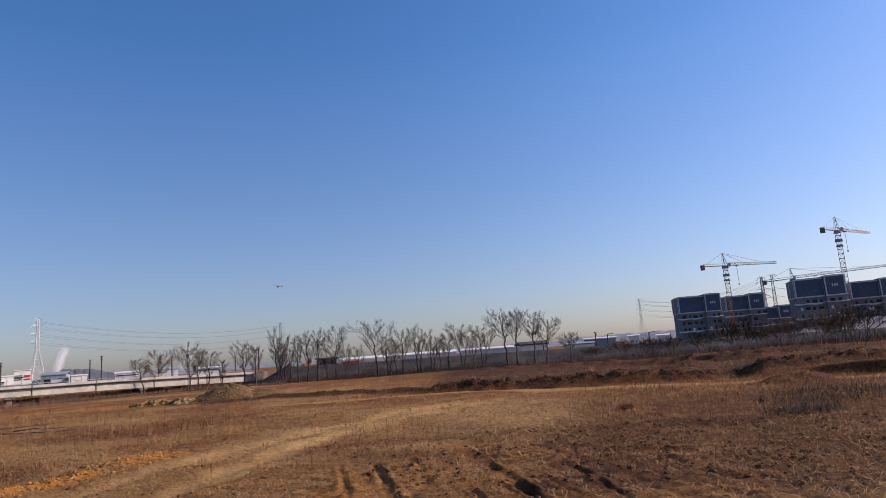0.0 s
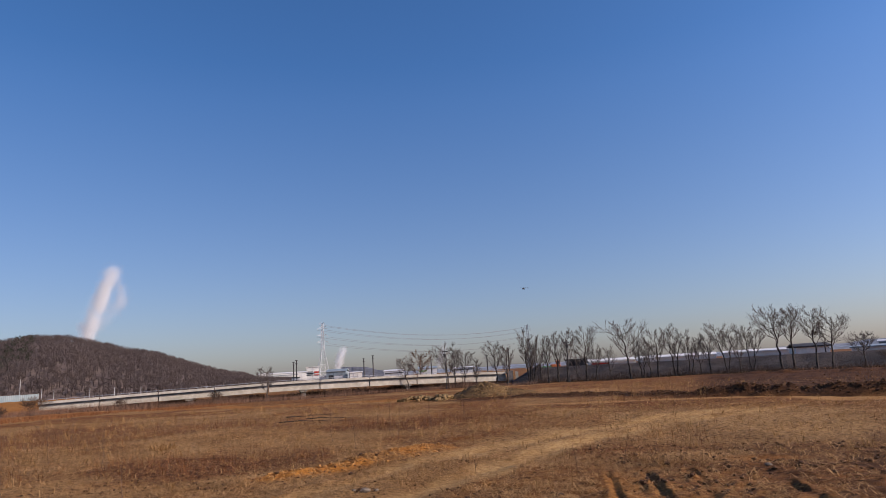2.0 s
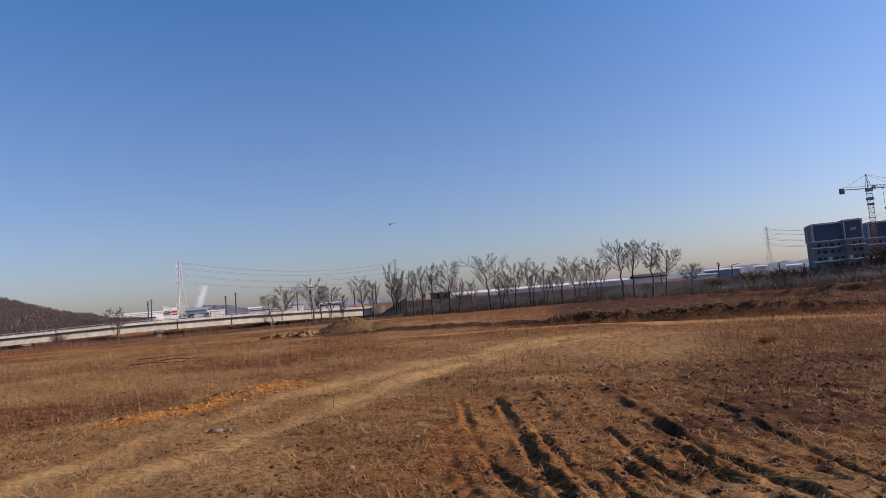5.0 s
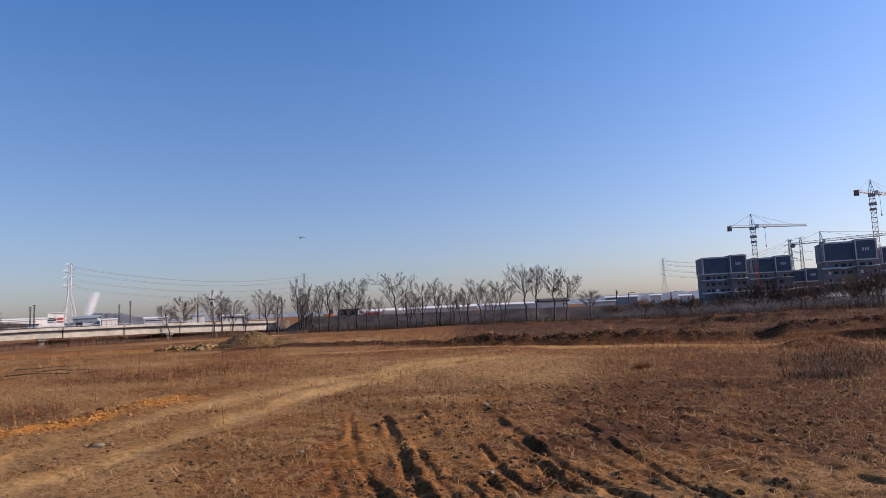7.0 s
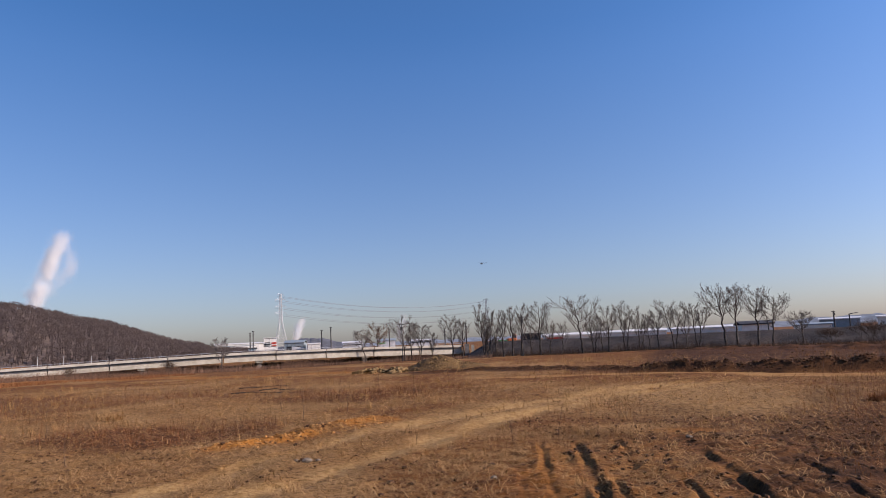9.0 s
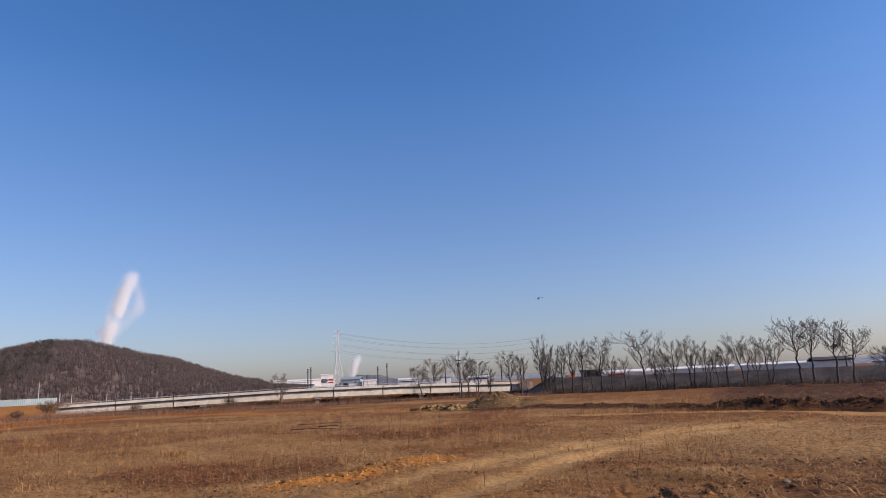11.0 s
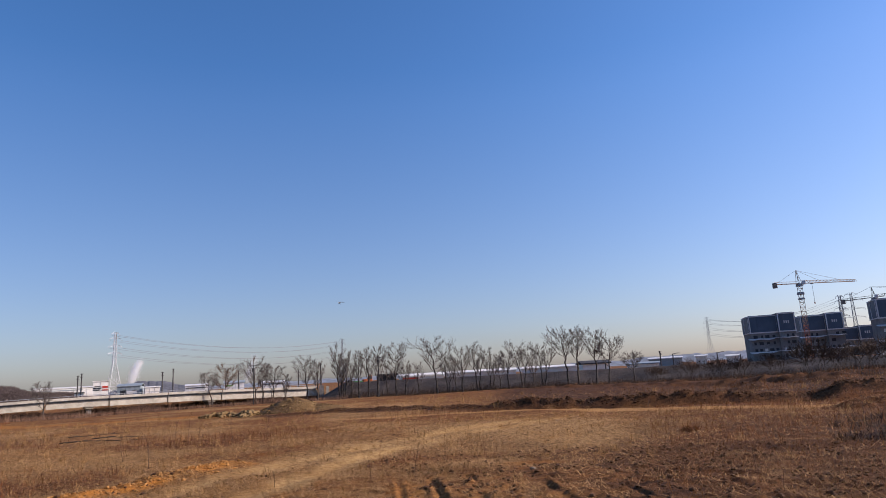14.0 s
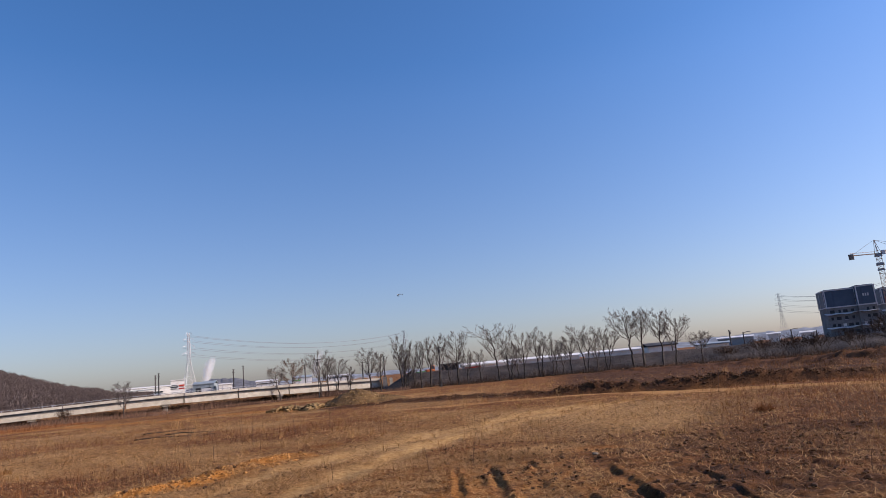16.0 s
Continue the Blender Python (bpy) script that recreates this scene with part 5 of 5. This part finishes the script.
def nest(az, d, z):
    rng = random.Random(int(az * 10))
    mb = MB()
    for k in range(140):
        v = Vector((rng.gauss(0, 1), rng.gauss(0, 1), rng.gauss(0, 1))).normalized() * rng.uniform(0.12, 0.24)
        w = v + Vector((rng.gauss(0, 1), rng.gauss(0, 1), rng.gauss(0, 0.4))).normalized() * 0.16
        mb.tube(v, w, 0.012, n=3)
    ob = part("bird_nest", mb, M_BRAMBLE)
    ob.matrix_basis = Matrix.Translation(P(az, d, z))
    tagged(ob, "dark stick nest in a bare tree", "nest")


nest(-24.75, 70.2, 3.2)


def thicket(name, count, seed, mat, label, az_a, az_b, d_a, d_b, h, lean=0.35):
    """Fine upright twigs of scrub along a strip, far too many to count."""
    rng = np.random.default_rng(seed)
    f = rng.uniform(0, 1, count)
    az = az_a + (az_b - az_a) * f
    d = d_a + (d_b - d_a) * f + rng.uniform(-3, 3, count)
    x, y = -np.sin(np.radians(az)) * d, np.cos(np.radians(az)) * d
    clump = 0.55 + 0.45 * vnoise(x, y, 3.0, seed)
    z = ground_z(x, y)
    hh = h * rng.uniform(0.35, 1.0, count) * clump
    w = 0.014
    a = rng.uniform(0, 2 * math.pi, count)
    dx, dy = rng.normal(0, lean, count) * hh, rng.normal(0, lean, count) * hh
    b0 = np.stack([x + np.cos(a) * w, y + np.sin(a) * w, z - 0.05], -1)
    b1 = np.stack([x - np.cos(a) * w, y - np.sin(a) * w, z - 0.05], -1)
    t = np.stack([x + dx, y + dy, z + hh], -1)
    v = np.stack([b0, b1, t], 1).reshape(-1, 3)
    tagged(new(name, np_mesh(name, v, np.arange(len(v)).reshape(-1, 3), mat)), label, "scrub", kind="stuff")


thicket("scrub", 9000, 31, M_BRAMBLE, "dark leafless scrub below the embankment", -3, -52, 74, 56, 1.3)
thicket("scrub", 14000, 32, M_TWIG_RED, "reddish brown scrub along the stream", -3, 42, 68, 74, 1.1)


# scrub below the deck, dense and dark to carry the shade under it too
thicket("scrub", 26000, 35, M_BRAMBLE, "leafless scrub beneath the bridge, darkened for the shade there", -1, 35, 86, 84, 1.25)
thicket("weed_fringe", 16000, 33, M_WEED, "golden brown dead weeds before the hoarding", 54, 22, 66, 90, 0.75)
thicket("weed_fringe", 9000, 34, M_WEED, "golden brown dead weeds along the field edge", 54, 22, 48, 62, 0.6)


# ---- mounds at the edge of the field ----
def mound(az, d, rx, ry, h, mat, clods, label, seed, name="earth_mound"):
    rng = random.Random(seed)
    c = P(az, d)
    n, m = 56, 22
    verts = []
    for i in range(m + 1):
        for j in range(n):
            t, r = 2 * math.pi * j / n, i / m * 1.1
            x, y = math.cos(t) * r * rx, math.sin(t) * r * ry
            q = noise.noise(Vector((x * 0.9, y * 0.9, seed))) * 0.22 + noise.noise(Vector((x * 2.6, y * 2.6, seed))) * 0.10
            z = h * max(0.0, 1 - r ** 1.25 if r < 1 else 0.0) * (1 + q) + (0.06 * noise.noise(Vector((x * 6, y * 6, seed))) if r < 1 else -0.1)
            verts.append((x, y, z))
    faces = [(i * n + j, (i + 1) * n + j, (i + 1) * n + (j + 1) % n, i * n + (j + 1) % n) for i in range(m) for j in range(n)]
    verts = np.array(verts)
    verts[:, 2] += ground_z(verts[:, 0] + c.x, verts[:, 1] + c.y) - gz(c.x, c.y)
    ob = new(name, np_mesh(name, verts, faces, mat))
    ob.matrix_basis = Matrix.Translation((c.x, c.y, gz(c.x, c.y)))
    tagged(ob, label, "mound")
    mb = MB()
    for k in range(clods):
        t, r = rng.uniform(0, 6.28), rng.uniform(0, 1.05) ** 0.7
        x, y = math.cos(t) * r * rx, math.sin(t) * r * ry
        z = h * max(0.0, 1 - r ** 1.25)
        mb.clod((x, y, z + 0.01), rng.uniform(0.02, 0.065) * (1.6 if rng.random() < 0.1 else 1), rng)
    tagged(part("loose_clods", mb, M_RUBBLE, ob), kind="stuff")
    return ob


mound(1.5, 40.0, 2.35, 1.5, 0.84, M_MOUND, 420, "conical mound of yellow-brown earth and stones", 5)
mound(-0.9, 39.6, 1.7, 0.9, 0.40, M_MOUND, 160, "low tail of yellow-brown earth beside the mound", 7)


def rubble_heap(az, d, w, count, label, seed, size):
    """A low heap of broken lumps, each a part."""
    rng = random.Random(seed)
    c = P(az, d)
    ob = thing("rubble_heap", label, "rubble", Matrix.Translation((c.x, c.y, gz(c.x, c.y))))
    for k in range(count):
        x, y = rng.gauss(0, w * 0.4), rng.gauss(0, 0.35)
        r = rng.uniform(0.45, 1.0) * size
        z = max(0.0, 0.28 * math.exp(-(x / w) ** 2 * 2 - (y / 0.5) ** 2)) + r * 0.3 - 0.03
        mb = MB().clod((x, y, z), r, rng, 0.65)
        part("lump", mb, M_RUBBLE, ob)


rubble_heap(7.3, 40.5, 1.5, 80, "low heap of broken pale clay lumps", 3, 0.17)
rubble_heap(5.2, 39.6, 0.9, 45, "low heap of broken clay lumps by the mound", 4, 0.19)
rubble_heap(-3.5, 86, 1.6, 50, "pale heap of rubble by the bridge end", 6, 0.45)


# ---- digger working by the bridge end, far off ----
def digger(az, d, z0):
    ob = thing("site_machine", "small red-orange tracked site machine by the bridge end", "machine", Matrix.Translation(P(az, d, z0)) @ Matrix.Rotation(radians(az + 15), 4, "Z"))
    for s in (-1, 1):
        tr = part("crawler_track", MB().bevel_box((0, s * 0.8, 0.3), (2.4, 0.4, 0.6), 0.2), M_RUBBER, ob)
        for k in (-0.8, 0, 0.8):
            part("track_roller", MB().tube((k, s * 0.58, 0.3), (k, s * 1.02, 0.3), 0.18, n=8), M_STEEL_FAR, tr)
    part("body", MB().bevel_box((-0.3, 0, 1.0), (2.1, 1.7, 0.8), 0.15), M_ORANGE, ob)
    cab = part("cab", MB().bevel_box((0.5, 0.4, 1.6), (0.9, 0.8, 1.3), 0.12), M_ORANGE, ob)
    part("cab_window", MB().box((0.5, -0.02, 1.75), (0.7, 0.06, 0.7)), M_WINDOW, cab)
    part("blade", MB().bevel_box((1.35, 0, 0.35), (0.12, 1.8, 0.6), 0.05), M_POLE, ob)
    return ob


digger(-4.85, 150, 0.5)
ob = thing("container", "small green site container by the bridge end", "container", Matrix.Translation(P(-3.95, 140, 0.4)) @ Matrix.Rotation(radians(10), 4, "Z"))
part("body", MB().bevel_box((0, 0, 0.55), (1.9, 1.2, 1.1), 0.05), M_GREEN, ob)
part("lid", MB().bevel_box((0, 0, 1.14), (2.0, 1.3, 0.08), 0.03), M_GREEN, ob)


# ---- dry grass, weeds and clods ----
def scatter(rng, count, r0, r1, az0=-58, az1=58):
    az = np.radians(rng.uniform(az0, az1, count))
    r = np.sqrt(rng.uniform(r0 * r0, r1 * r1, count))
    return -np.sin(az) * r, np.cos(az) * r


def blades(name, x, y, length, width, rise, mat, label, rng, category="grass"):
    """Bent blades, each of two triangles, rooted at x, y."""
    n = len(x)
    a = rng.uniform(0, 2 * math.pi, n)
    z = ground_z(x, y) + 0.004
    ca, sa_ = np.cos(a), np.sin(a)
    flat = np.sqrt(np.clip(1 - rise * rise, 0.02, 1)) * length
    up = rise * length
    px, py = -sa_ * width / 2, ca * width / 2
    mx, my, mz = x + ca * flat * 0.5, y + sa_ * flat * 0.5, z + up * 0.75
    tx, ty, tz = x + ca * flat + rng.normal(0, 0.1, n) * length, y + sa_ * flat + rng.normal(0, 0.1, n) * length, z + up * 1.0
    tz = np.maximum(tz, ground_z(tx, ty) + 0.004)
    v = np.stack([np.stack([x + px, y + py, z - 0.01], -1), np.stack([x - px, y - py, z - 0.01], -1), np.stack([mx - px * 0.8, my - py * 0.8, mz + 0.004], -1),
                  np.stack([mx + px * 0.8, my + py * 0.8, mz + 0.004], -1), np.stack([tx, ty, tz], -1)], 1).reshape(-1, 3)
    k = np.arange(n)[:, None] * 5
    f = np.concatenate([k + np.array([0, 1, 2]), k + np.array([0, 2, 3]), k + np.array([3, 2, 4])])
    tagged(new(name, np_mesh(name, v, f, mat)), label, category, kind="stuff")


def cover(x, y, rng, bare=1.0):
    track, clay, red, road, dug, straw = zones(x, y)
    rut = np.zeros_like(x)
    for line, w, _ in RUTS:
        rut = np.maximum(rut, 1 - step(0.8 * w, 2.0 * w, line_dist(x, y, line)[0]))
    keep = 1 - np.clip(1.0 * track + clay + road + 0.72 * dug + 0.75 * rut, 0, 1) * bare
    keep *= 0.45 + 0.55 * step(-0.4, 0.4, vnoise(x, y, 0.9, 201)) * (0.6 + 0.4 * step(-0.3, 0.5, vnoise(x, y, 3.2, 202)))
    return rng.uniform(0, 1, len(x)) < keep


rng = np.random.default_rng(301)
for r0, r1, count, size in ((2.6, 7, 60000, 1.0), (7, 13, 125000, 1.15), (13, 24, 120000, 1.5), (24, 44, 52000, 2.3)):
    x, y = scatter(rng, count, r0, r1)
    m = cover(x, y, rng)
    x, y = x[m], y[m]
    n = len(x)
    blades("dry_grass", x, y, rng.uniform(0.06, 0.20, n) * size, rng.uniform(0.004, 0.009, n) * size, np.abs(rng.normal(0.05, 0.14, n)).clip(0, 0.9), M_STRAW,
           "matted dry straw-coloured grass on the field", rng)
# tufts that still stand
for r0, r1, tufts, size in ((4, 12, 90, 0.7), (12, 26, 420, 0.95), (26, 46, 400, 1.5)):
    cx, cy = scatter(rng, tufts, r0, r1)
    m = cover(cx, cy, rng)
    cx, cy = cx[m], cy[m]
    k = 26
    x = (cx[:, None] + rng.normal(0, 0.07, (len(cx), k)) * size).ravel()
    y = (cy[:, None] + rng.normal(0, 0.07, (len(cx), k)) * size).ravel()
    n = len(x)
    blades("grass_tuft", x, y, rng.uniform(0.10, 0.30, n) * size, rng.uniform(0.003, 0.007, n) * size, rng.uniform(0.5, 0.97, n), M_STRAW, "standing tufts of dry straw-coloured grass", rng)
# reddish weeds in patches
for r0, r1, count, size in ((4, 14, 60000, 0.8), (14, 30, 110000, 1.25), (30, 60, 50000, 2.0)):
    x, y = scatter(rng, count, r0, r1)
    red = zones(x, y)[2]
    m = rng.uniform(0, 1, count) < red * 0.55
    x, y = x[m], y[m]
    n = len(x)
    blades("reddish_weeds", x, y, rng.uniform(0.06, 0.22, n) * size, rng.uniform(0.003, 0.007, n) * size, rng.uniform(0.45, 0.98, n), M_WEED, "reddish brown dead weeds standing in patches", rng, "weeds")


def clods(name, x, y, size, mat, label, seed, parent=None):
    r = random.Random(seed)
    z = ground_z(x, y)
    mb = MB()
    for a, b, c, s in zip(x, y, z, size):
        mb.clod((a, b, c + s * 0.2), s, r)
    tagged(part(name, mb, mat), label, "soil", kind="stuff")


x, y = scatter(rng, 5200, 3.2, 14)
zt = zones(x, y)
keep = (vnoise(x, y, 1.4, 211) > -0.25) & (zt[0] < 0.15) & (rng.uniform(0, 1, len(x)) < np.where(x > 0.3, 1.0, 0.45))
x, y = x[keep], y[keep]
clods("earth_clods", x, y, np.abs(rng.normal(0, 0.016, len(x))) + 0.010, M_CLOD, "small dark clods of earth on the field", 1)
t = rng.uniform(0, 1, 900)
pts = np.array(CLAY)
i = np.minimum((t * 3).astype(int), 2)
f = (t * 3 - i)[:, None]
c = pts[i] * (1 - f) + pts[i + 1] * f + rng.normal(0, 0.30, (900, 2))
c = c[vnoise(c[:, 0], c[:, 1], 0.8, 77) > -0.35]
clods("clay_clods", c[:, 0], c[:, 1], np.abs(rng.normal(0, 0.013, len(c))) + 0.007, M_CLAYCLOD, "lumps of bright orange clay dug from the field", 2)
pts = np.array(RIDGE)
t = rng.uniform(0.12, 0.95, 2600) * (len(pts) - 1)
i = np.minimum(t.astype(int), len(pts) - 2)
f = (t - i)[:, None]
c = pts[i] * (1 - f) + pts[i + 1] * f + rng.normal(0, 0.36, (2600, 2))
clods("ridge_clods", c[:, 0], c[:, 1], np.abs(rng.normal(0, 0.028, 2600)) + 0.014, M_CLOD, "dark lumps of earth along the dug ridge", 3)
x, y = scatter(rng, 700, 28, 58, -52, -17)
clods("churned_clods", x, y, np.abs(rng.normal(0, 0.025, len(x))) + 0.015, M_CLOD, "dark lumps on the churned ground by the heaps", 4)


# ---- brambles, stalks, stones and branches ----
def bramble(name, x0, y0, rx, ry, h, count, seed, label, mat):
    r = np.random.default_rng(seed)
    t, q = r.uniform(0, 2 * math.pi, count), np.sqrt(r.uniform(0, 1, count))
    x, y = x0 + np.cos(t) * q * rx, y0 + np.sin(t) * q * ry
    blades(name, x, y, r.uniform(0.5, 1.3, count) * h, r.uniform(0.006, 0.013, count), r.uniform(0.1, 0.7, count), mat, label, r, "shrub")


bramble("brambles", 13.4, 12.0, 2.2, 1.2, 0.27, 1300, 41, "dark tangle of leafless brambles in the grass", M_BRAMBLE)
bramble("brambles", 10.6, 10.3, 0.9, 0.6, 0.35, 600, 42, "low dark tangle of dead stems", M_BRAMBLE)
bramble("brown_clump", 8.95, 14.1, 0.20, 0.18, 0.24, 420, 43, "small brown clump of dead grass", M_WEED)
bramble("dead_stems", 14.6, 13.4, 1.6, 0.8, 0.7, 260, 44, "thin reddish dead stems above the brambles", M_TWIG_RED)
bramble("yellow_tussock", -9.3, 17.6, 0.35, 0.3, 0.35, 420, 45, "pale yellow tussock of dry grass", M_STRAW)


def stalk(x, y, h, seed):
    r = random.Random(seed)
    mb = MB()
    p, d = Vector((0, 0, -0.05)), Vector((r.uniform(-0.15, 0.15), r.uniform(-0.15, 0.15), 1)).normalized()
    rad = 0.006 + 0.004 * h
    tw = MB()
    for k in range(6):
        e = p + d * (h / 6)
        mb.tube(p, e, rad, rad * 0.85, 4, caps=False)
        rad *= 0.85
        if k > 1:
            for s in range(2):
                side = Vector((r.uniform(-1, 1), r.uniform(-1, 1), r.uniform(0.2, 1.0))).normalized()
                tw.tube(e, e + side * h * r.uniform(0.10, 0.24), rad * 0.6, rad * 0.3, 3, caps=False)
        p, d = e, (d + Vector((r.uniform(-0.15, 0.15), r.uniform(-0.15, 0.15), 0.1))).normalized()
    ob = thing("dry_stalk", "thin leafless dead weed stalk standing in the field", "weed", Matrix.Translation((x, y, gz(x, y))), group="dead stalks")
    part("stem", mb, M_TWIG_RED, ob)
    part("side_twigs", tw, M_TWIG_RED, ob)


for k, (x, y, h) in enumerate(((1.75, 11.1, 0.55), (0.95, 10.6, 0.42), (-3.55, 15.5, 0.75), (-4.6, 17.5, 0.9), (-3.3, 18.8, 0.9), (-2.2, 19.6, 1.0), (-1.3, 20.3, 0.8), (-4.0, 20.6, 0.9), (-0.6, 11.0, 0.3), (2.6, 12.5, 0.3),
                               (11.4, 20.6, 0.75), (8.4, 13.0, 0.3), (-6.1, 10.4, 0.5), (5.8, 7.0, 0.35), (6.6, 8.6, 0.35), (-2.8, 17.2, 0.8), (15.2, 13.2, 0.9), (13.6, 13.8, 0.8), (-8.5, 13.6, 0.6), (-10.8, 15.2, 0.7), (7.4, 11.4, 0.3), (-12.5, 18.5, 0.9))):
    stalk(x, y, h, 500 + k)


def branch(x, y, length, turn, seed, mat, label):
    r = random.Random(seed)
    mb = MB()
    p, d = Vector((0, 0, 0.03)), Vector((1, 0, 0.05))
    for k in range(7):
        e = p + d * length / 7
        mb.tube(p, e, (0.004 + 0.006 * length) * (1 - k / 9), (0.004 + 0.006 * length) * (1 - (k + 1) / 9), 5, caps=False)
        if k in (2, 4, 5):
            mb.tube(e, e + Vector((0.5, r.choice((-1, 1)) * 0.5, 0.25)) * length * 0.16, 0.003 + 0.002 * length, 0.003, 4, caps=False)
        p, d = e, Vector((1, r.uniform(-0.25, 0.25), r.uniform(-0.12, 0.08))).normalized()
    ob = part("fallen_branch", mb, mat)
    ob.matrix_basis = Matrix.Translation((x, y, gz(x, y) + 0.02)) @ Matrix.Rotation(turn, 4, "Z")
    tagged(ob, label, "branch")


branch(-8.6, 25.0, 3.2, -0.2, 1, M_BARK, "long dark fallen branch in the weeds")
branch(-7.9, 26.2, 2.6, -0.35, 2, M_BARK, "dark fallen branch in the weeds")
branch(-9.2, 27.6, 2.2, 0.1, 3, M_BARK, "dark fallen branch among dry grass")
branch(4.2, 5.05, 0.5, 0.5, 4, M_STRAW, "pale broken stick lying on the ruts")
branch(3.3, 5.9, 0.45, 2.4, 5, M_STRAW, "pale broken stick across a rut")
branch(2.9, 5.0, 0.55, -0.6, 6, M_STRAW, "pale broken stick beside the ruts")


def stone(x, y, r, seed, mat, label, flat=0.55):
    rr = random.Random(seed)
    ob = part("stone", MB().clod((0, 0, r * 0.25), r, rr, flat), mat)
    bm = bmesh.new()
    bm.from_mesh(ob.data)
    bmesh.ops.bevel(bm, geom=bm.edges[:], offset=r * 0.12, segments=1, affect="EDGES")
    bm.to_mesh(ob.data)
    bm.free()
    ob.matrix_basis = Matrix.Translation((x, y, gz(x, y) + 0.005))
    tagged(ob, label, "stone")


stone(-2.1, 9.62, 0.085, 1, M_STONE, "pale grey stone lying beside the track")
stone(-1.95, 9.66, 0.04, 2, M_STONE, "small pale stone lying beside the track")
stone(-2.28, 9.70, 0.035, 3, M_STONE, "small grey stone lying beside the track")
stone(-0.22, 6.75, 0.055, 4, M_RUBBLE, "pale clay lump lying in the dead grass")
stone(2.25, 6.0, 0.04, 5, M_STONE, "pale stone lying between the ruts")
stone(0.5, 7.8, 0.045, 6, M_STONE, "small pale stone in the dead grass")
stone(3.6, 10.2, 0.06, 7, M_STONE, "small grey stone near the ruts")


# ---- model helicopter in the air ----
def helicopter(az, el, d, turn):
    ob = thing("model_helicopter", "small dark model helicopter hovering above the field", "helicopter", Matrix.Translation(P(az, d, 1.6 + d * math.tan(radians(el)))) @ Matrix.Rotation(radians(az + turn), 4, "Z") @ Matrix.Scale(0.7, 4))
    mb = MB()
    rows = ((-0.30, 0.03, -0.02), (-0.22, 0.10, 0.0), (-0.05, 0.14, 0.0), (0.12, 0.12, 0.02), (0.28, 0.04, 0.05))
    n = 10
    for x, r, z in rows:
        mb.v += [(x, math.cos(6.2832 * k / n) * r * 0.8, z + math.sin(6.2832 * k / n) * r) for k in range(n)]
    for i in range(len(rows) - 1):
        mb.f += [(i * n + k, i * n + (k + 1) % n, (i + 1) * n + (k + 1) % n, (i + 1) * n + k) for k in range(n)]
    mb.f += [tuple(range(n))[::-1], tuple(range(4 * n, 5 * n))]
    part("fuselage", mb, M_POLE, ob, "dark rounded fuselage", True)
    part("canopy", MB().bevel_box((-0.2, 0, 0.05), (0.16, 0.14, 0.1), 0.03), M_WHITE, ob, "white canopy")
    part("tail_boom", MB().tube((0.2, 0, 0.05), (0.95, 0, 0.08), 0.03, 0.02, 6), M_POLE, ob)
    part("tail_fin", MB().bevel_box((0.95, 0, 0.10), (0.10, 0.015, 0.24), 0.005), M_POLE, ob)
    part("tail_rotor", MB().box((0.95, 0.03, 0.08), (0.03, 0.01, 0.28)), M_POLE, ob)
    mast = part("rotor_mast", MB().tube((0, 0, 0.1), (0, 0, 0.26), 0.015, n=6), M_POLE, ob)
    for s in (-1, 1):
        part("rotor_blade", MB().box((s * 0.36, 0, 0.25), (0.66, 0.06, 0.012)), M_POLE, mast)
        skid = part("skid", MB().tube((-0.28, s * 0.14, -0.24), (0.24, s * 0.14, -0.24), 0.012, n=5), M_POLE, ob)
        for x in (-0.15, 0.12):
            part("strut", MB().tube((x, s * 0.07, -0.08), (x, s * 0.14, -0.24), 0.01, n=4), M_POLE, skid)


helicopter(-2.56, 6.82, 95, 12)
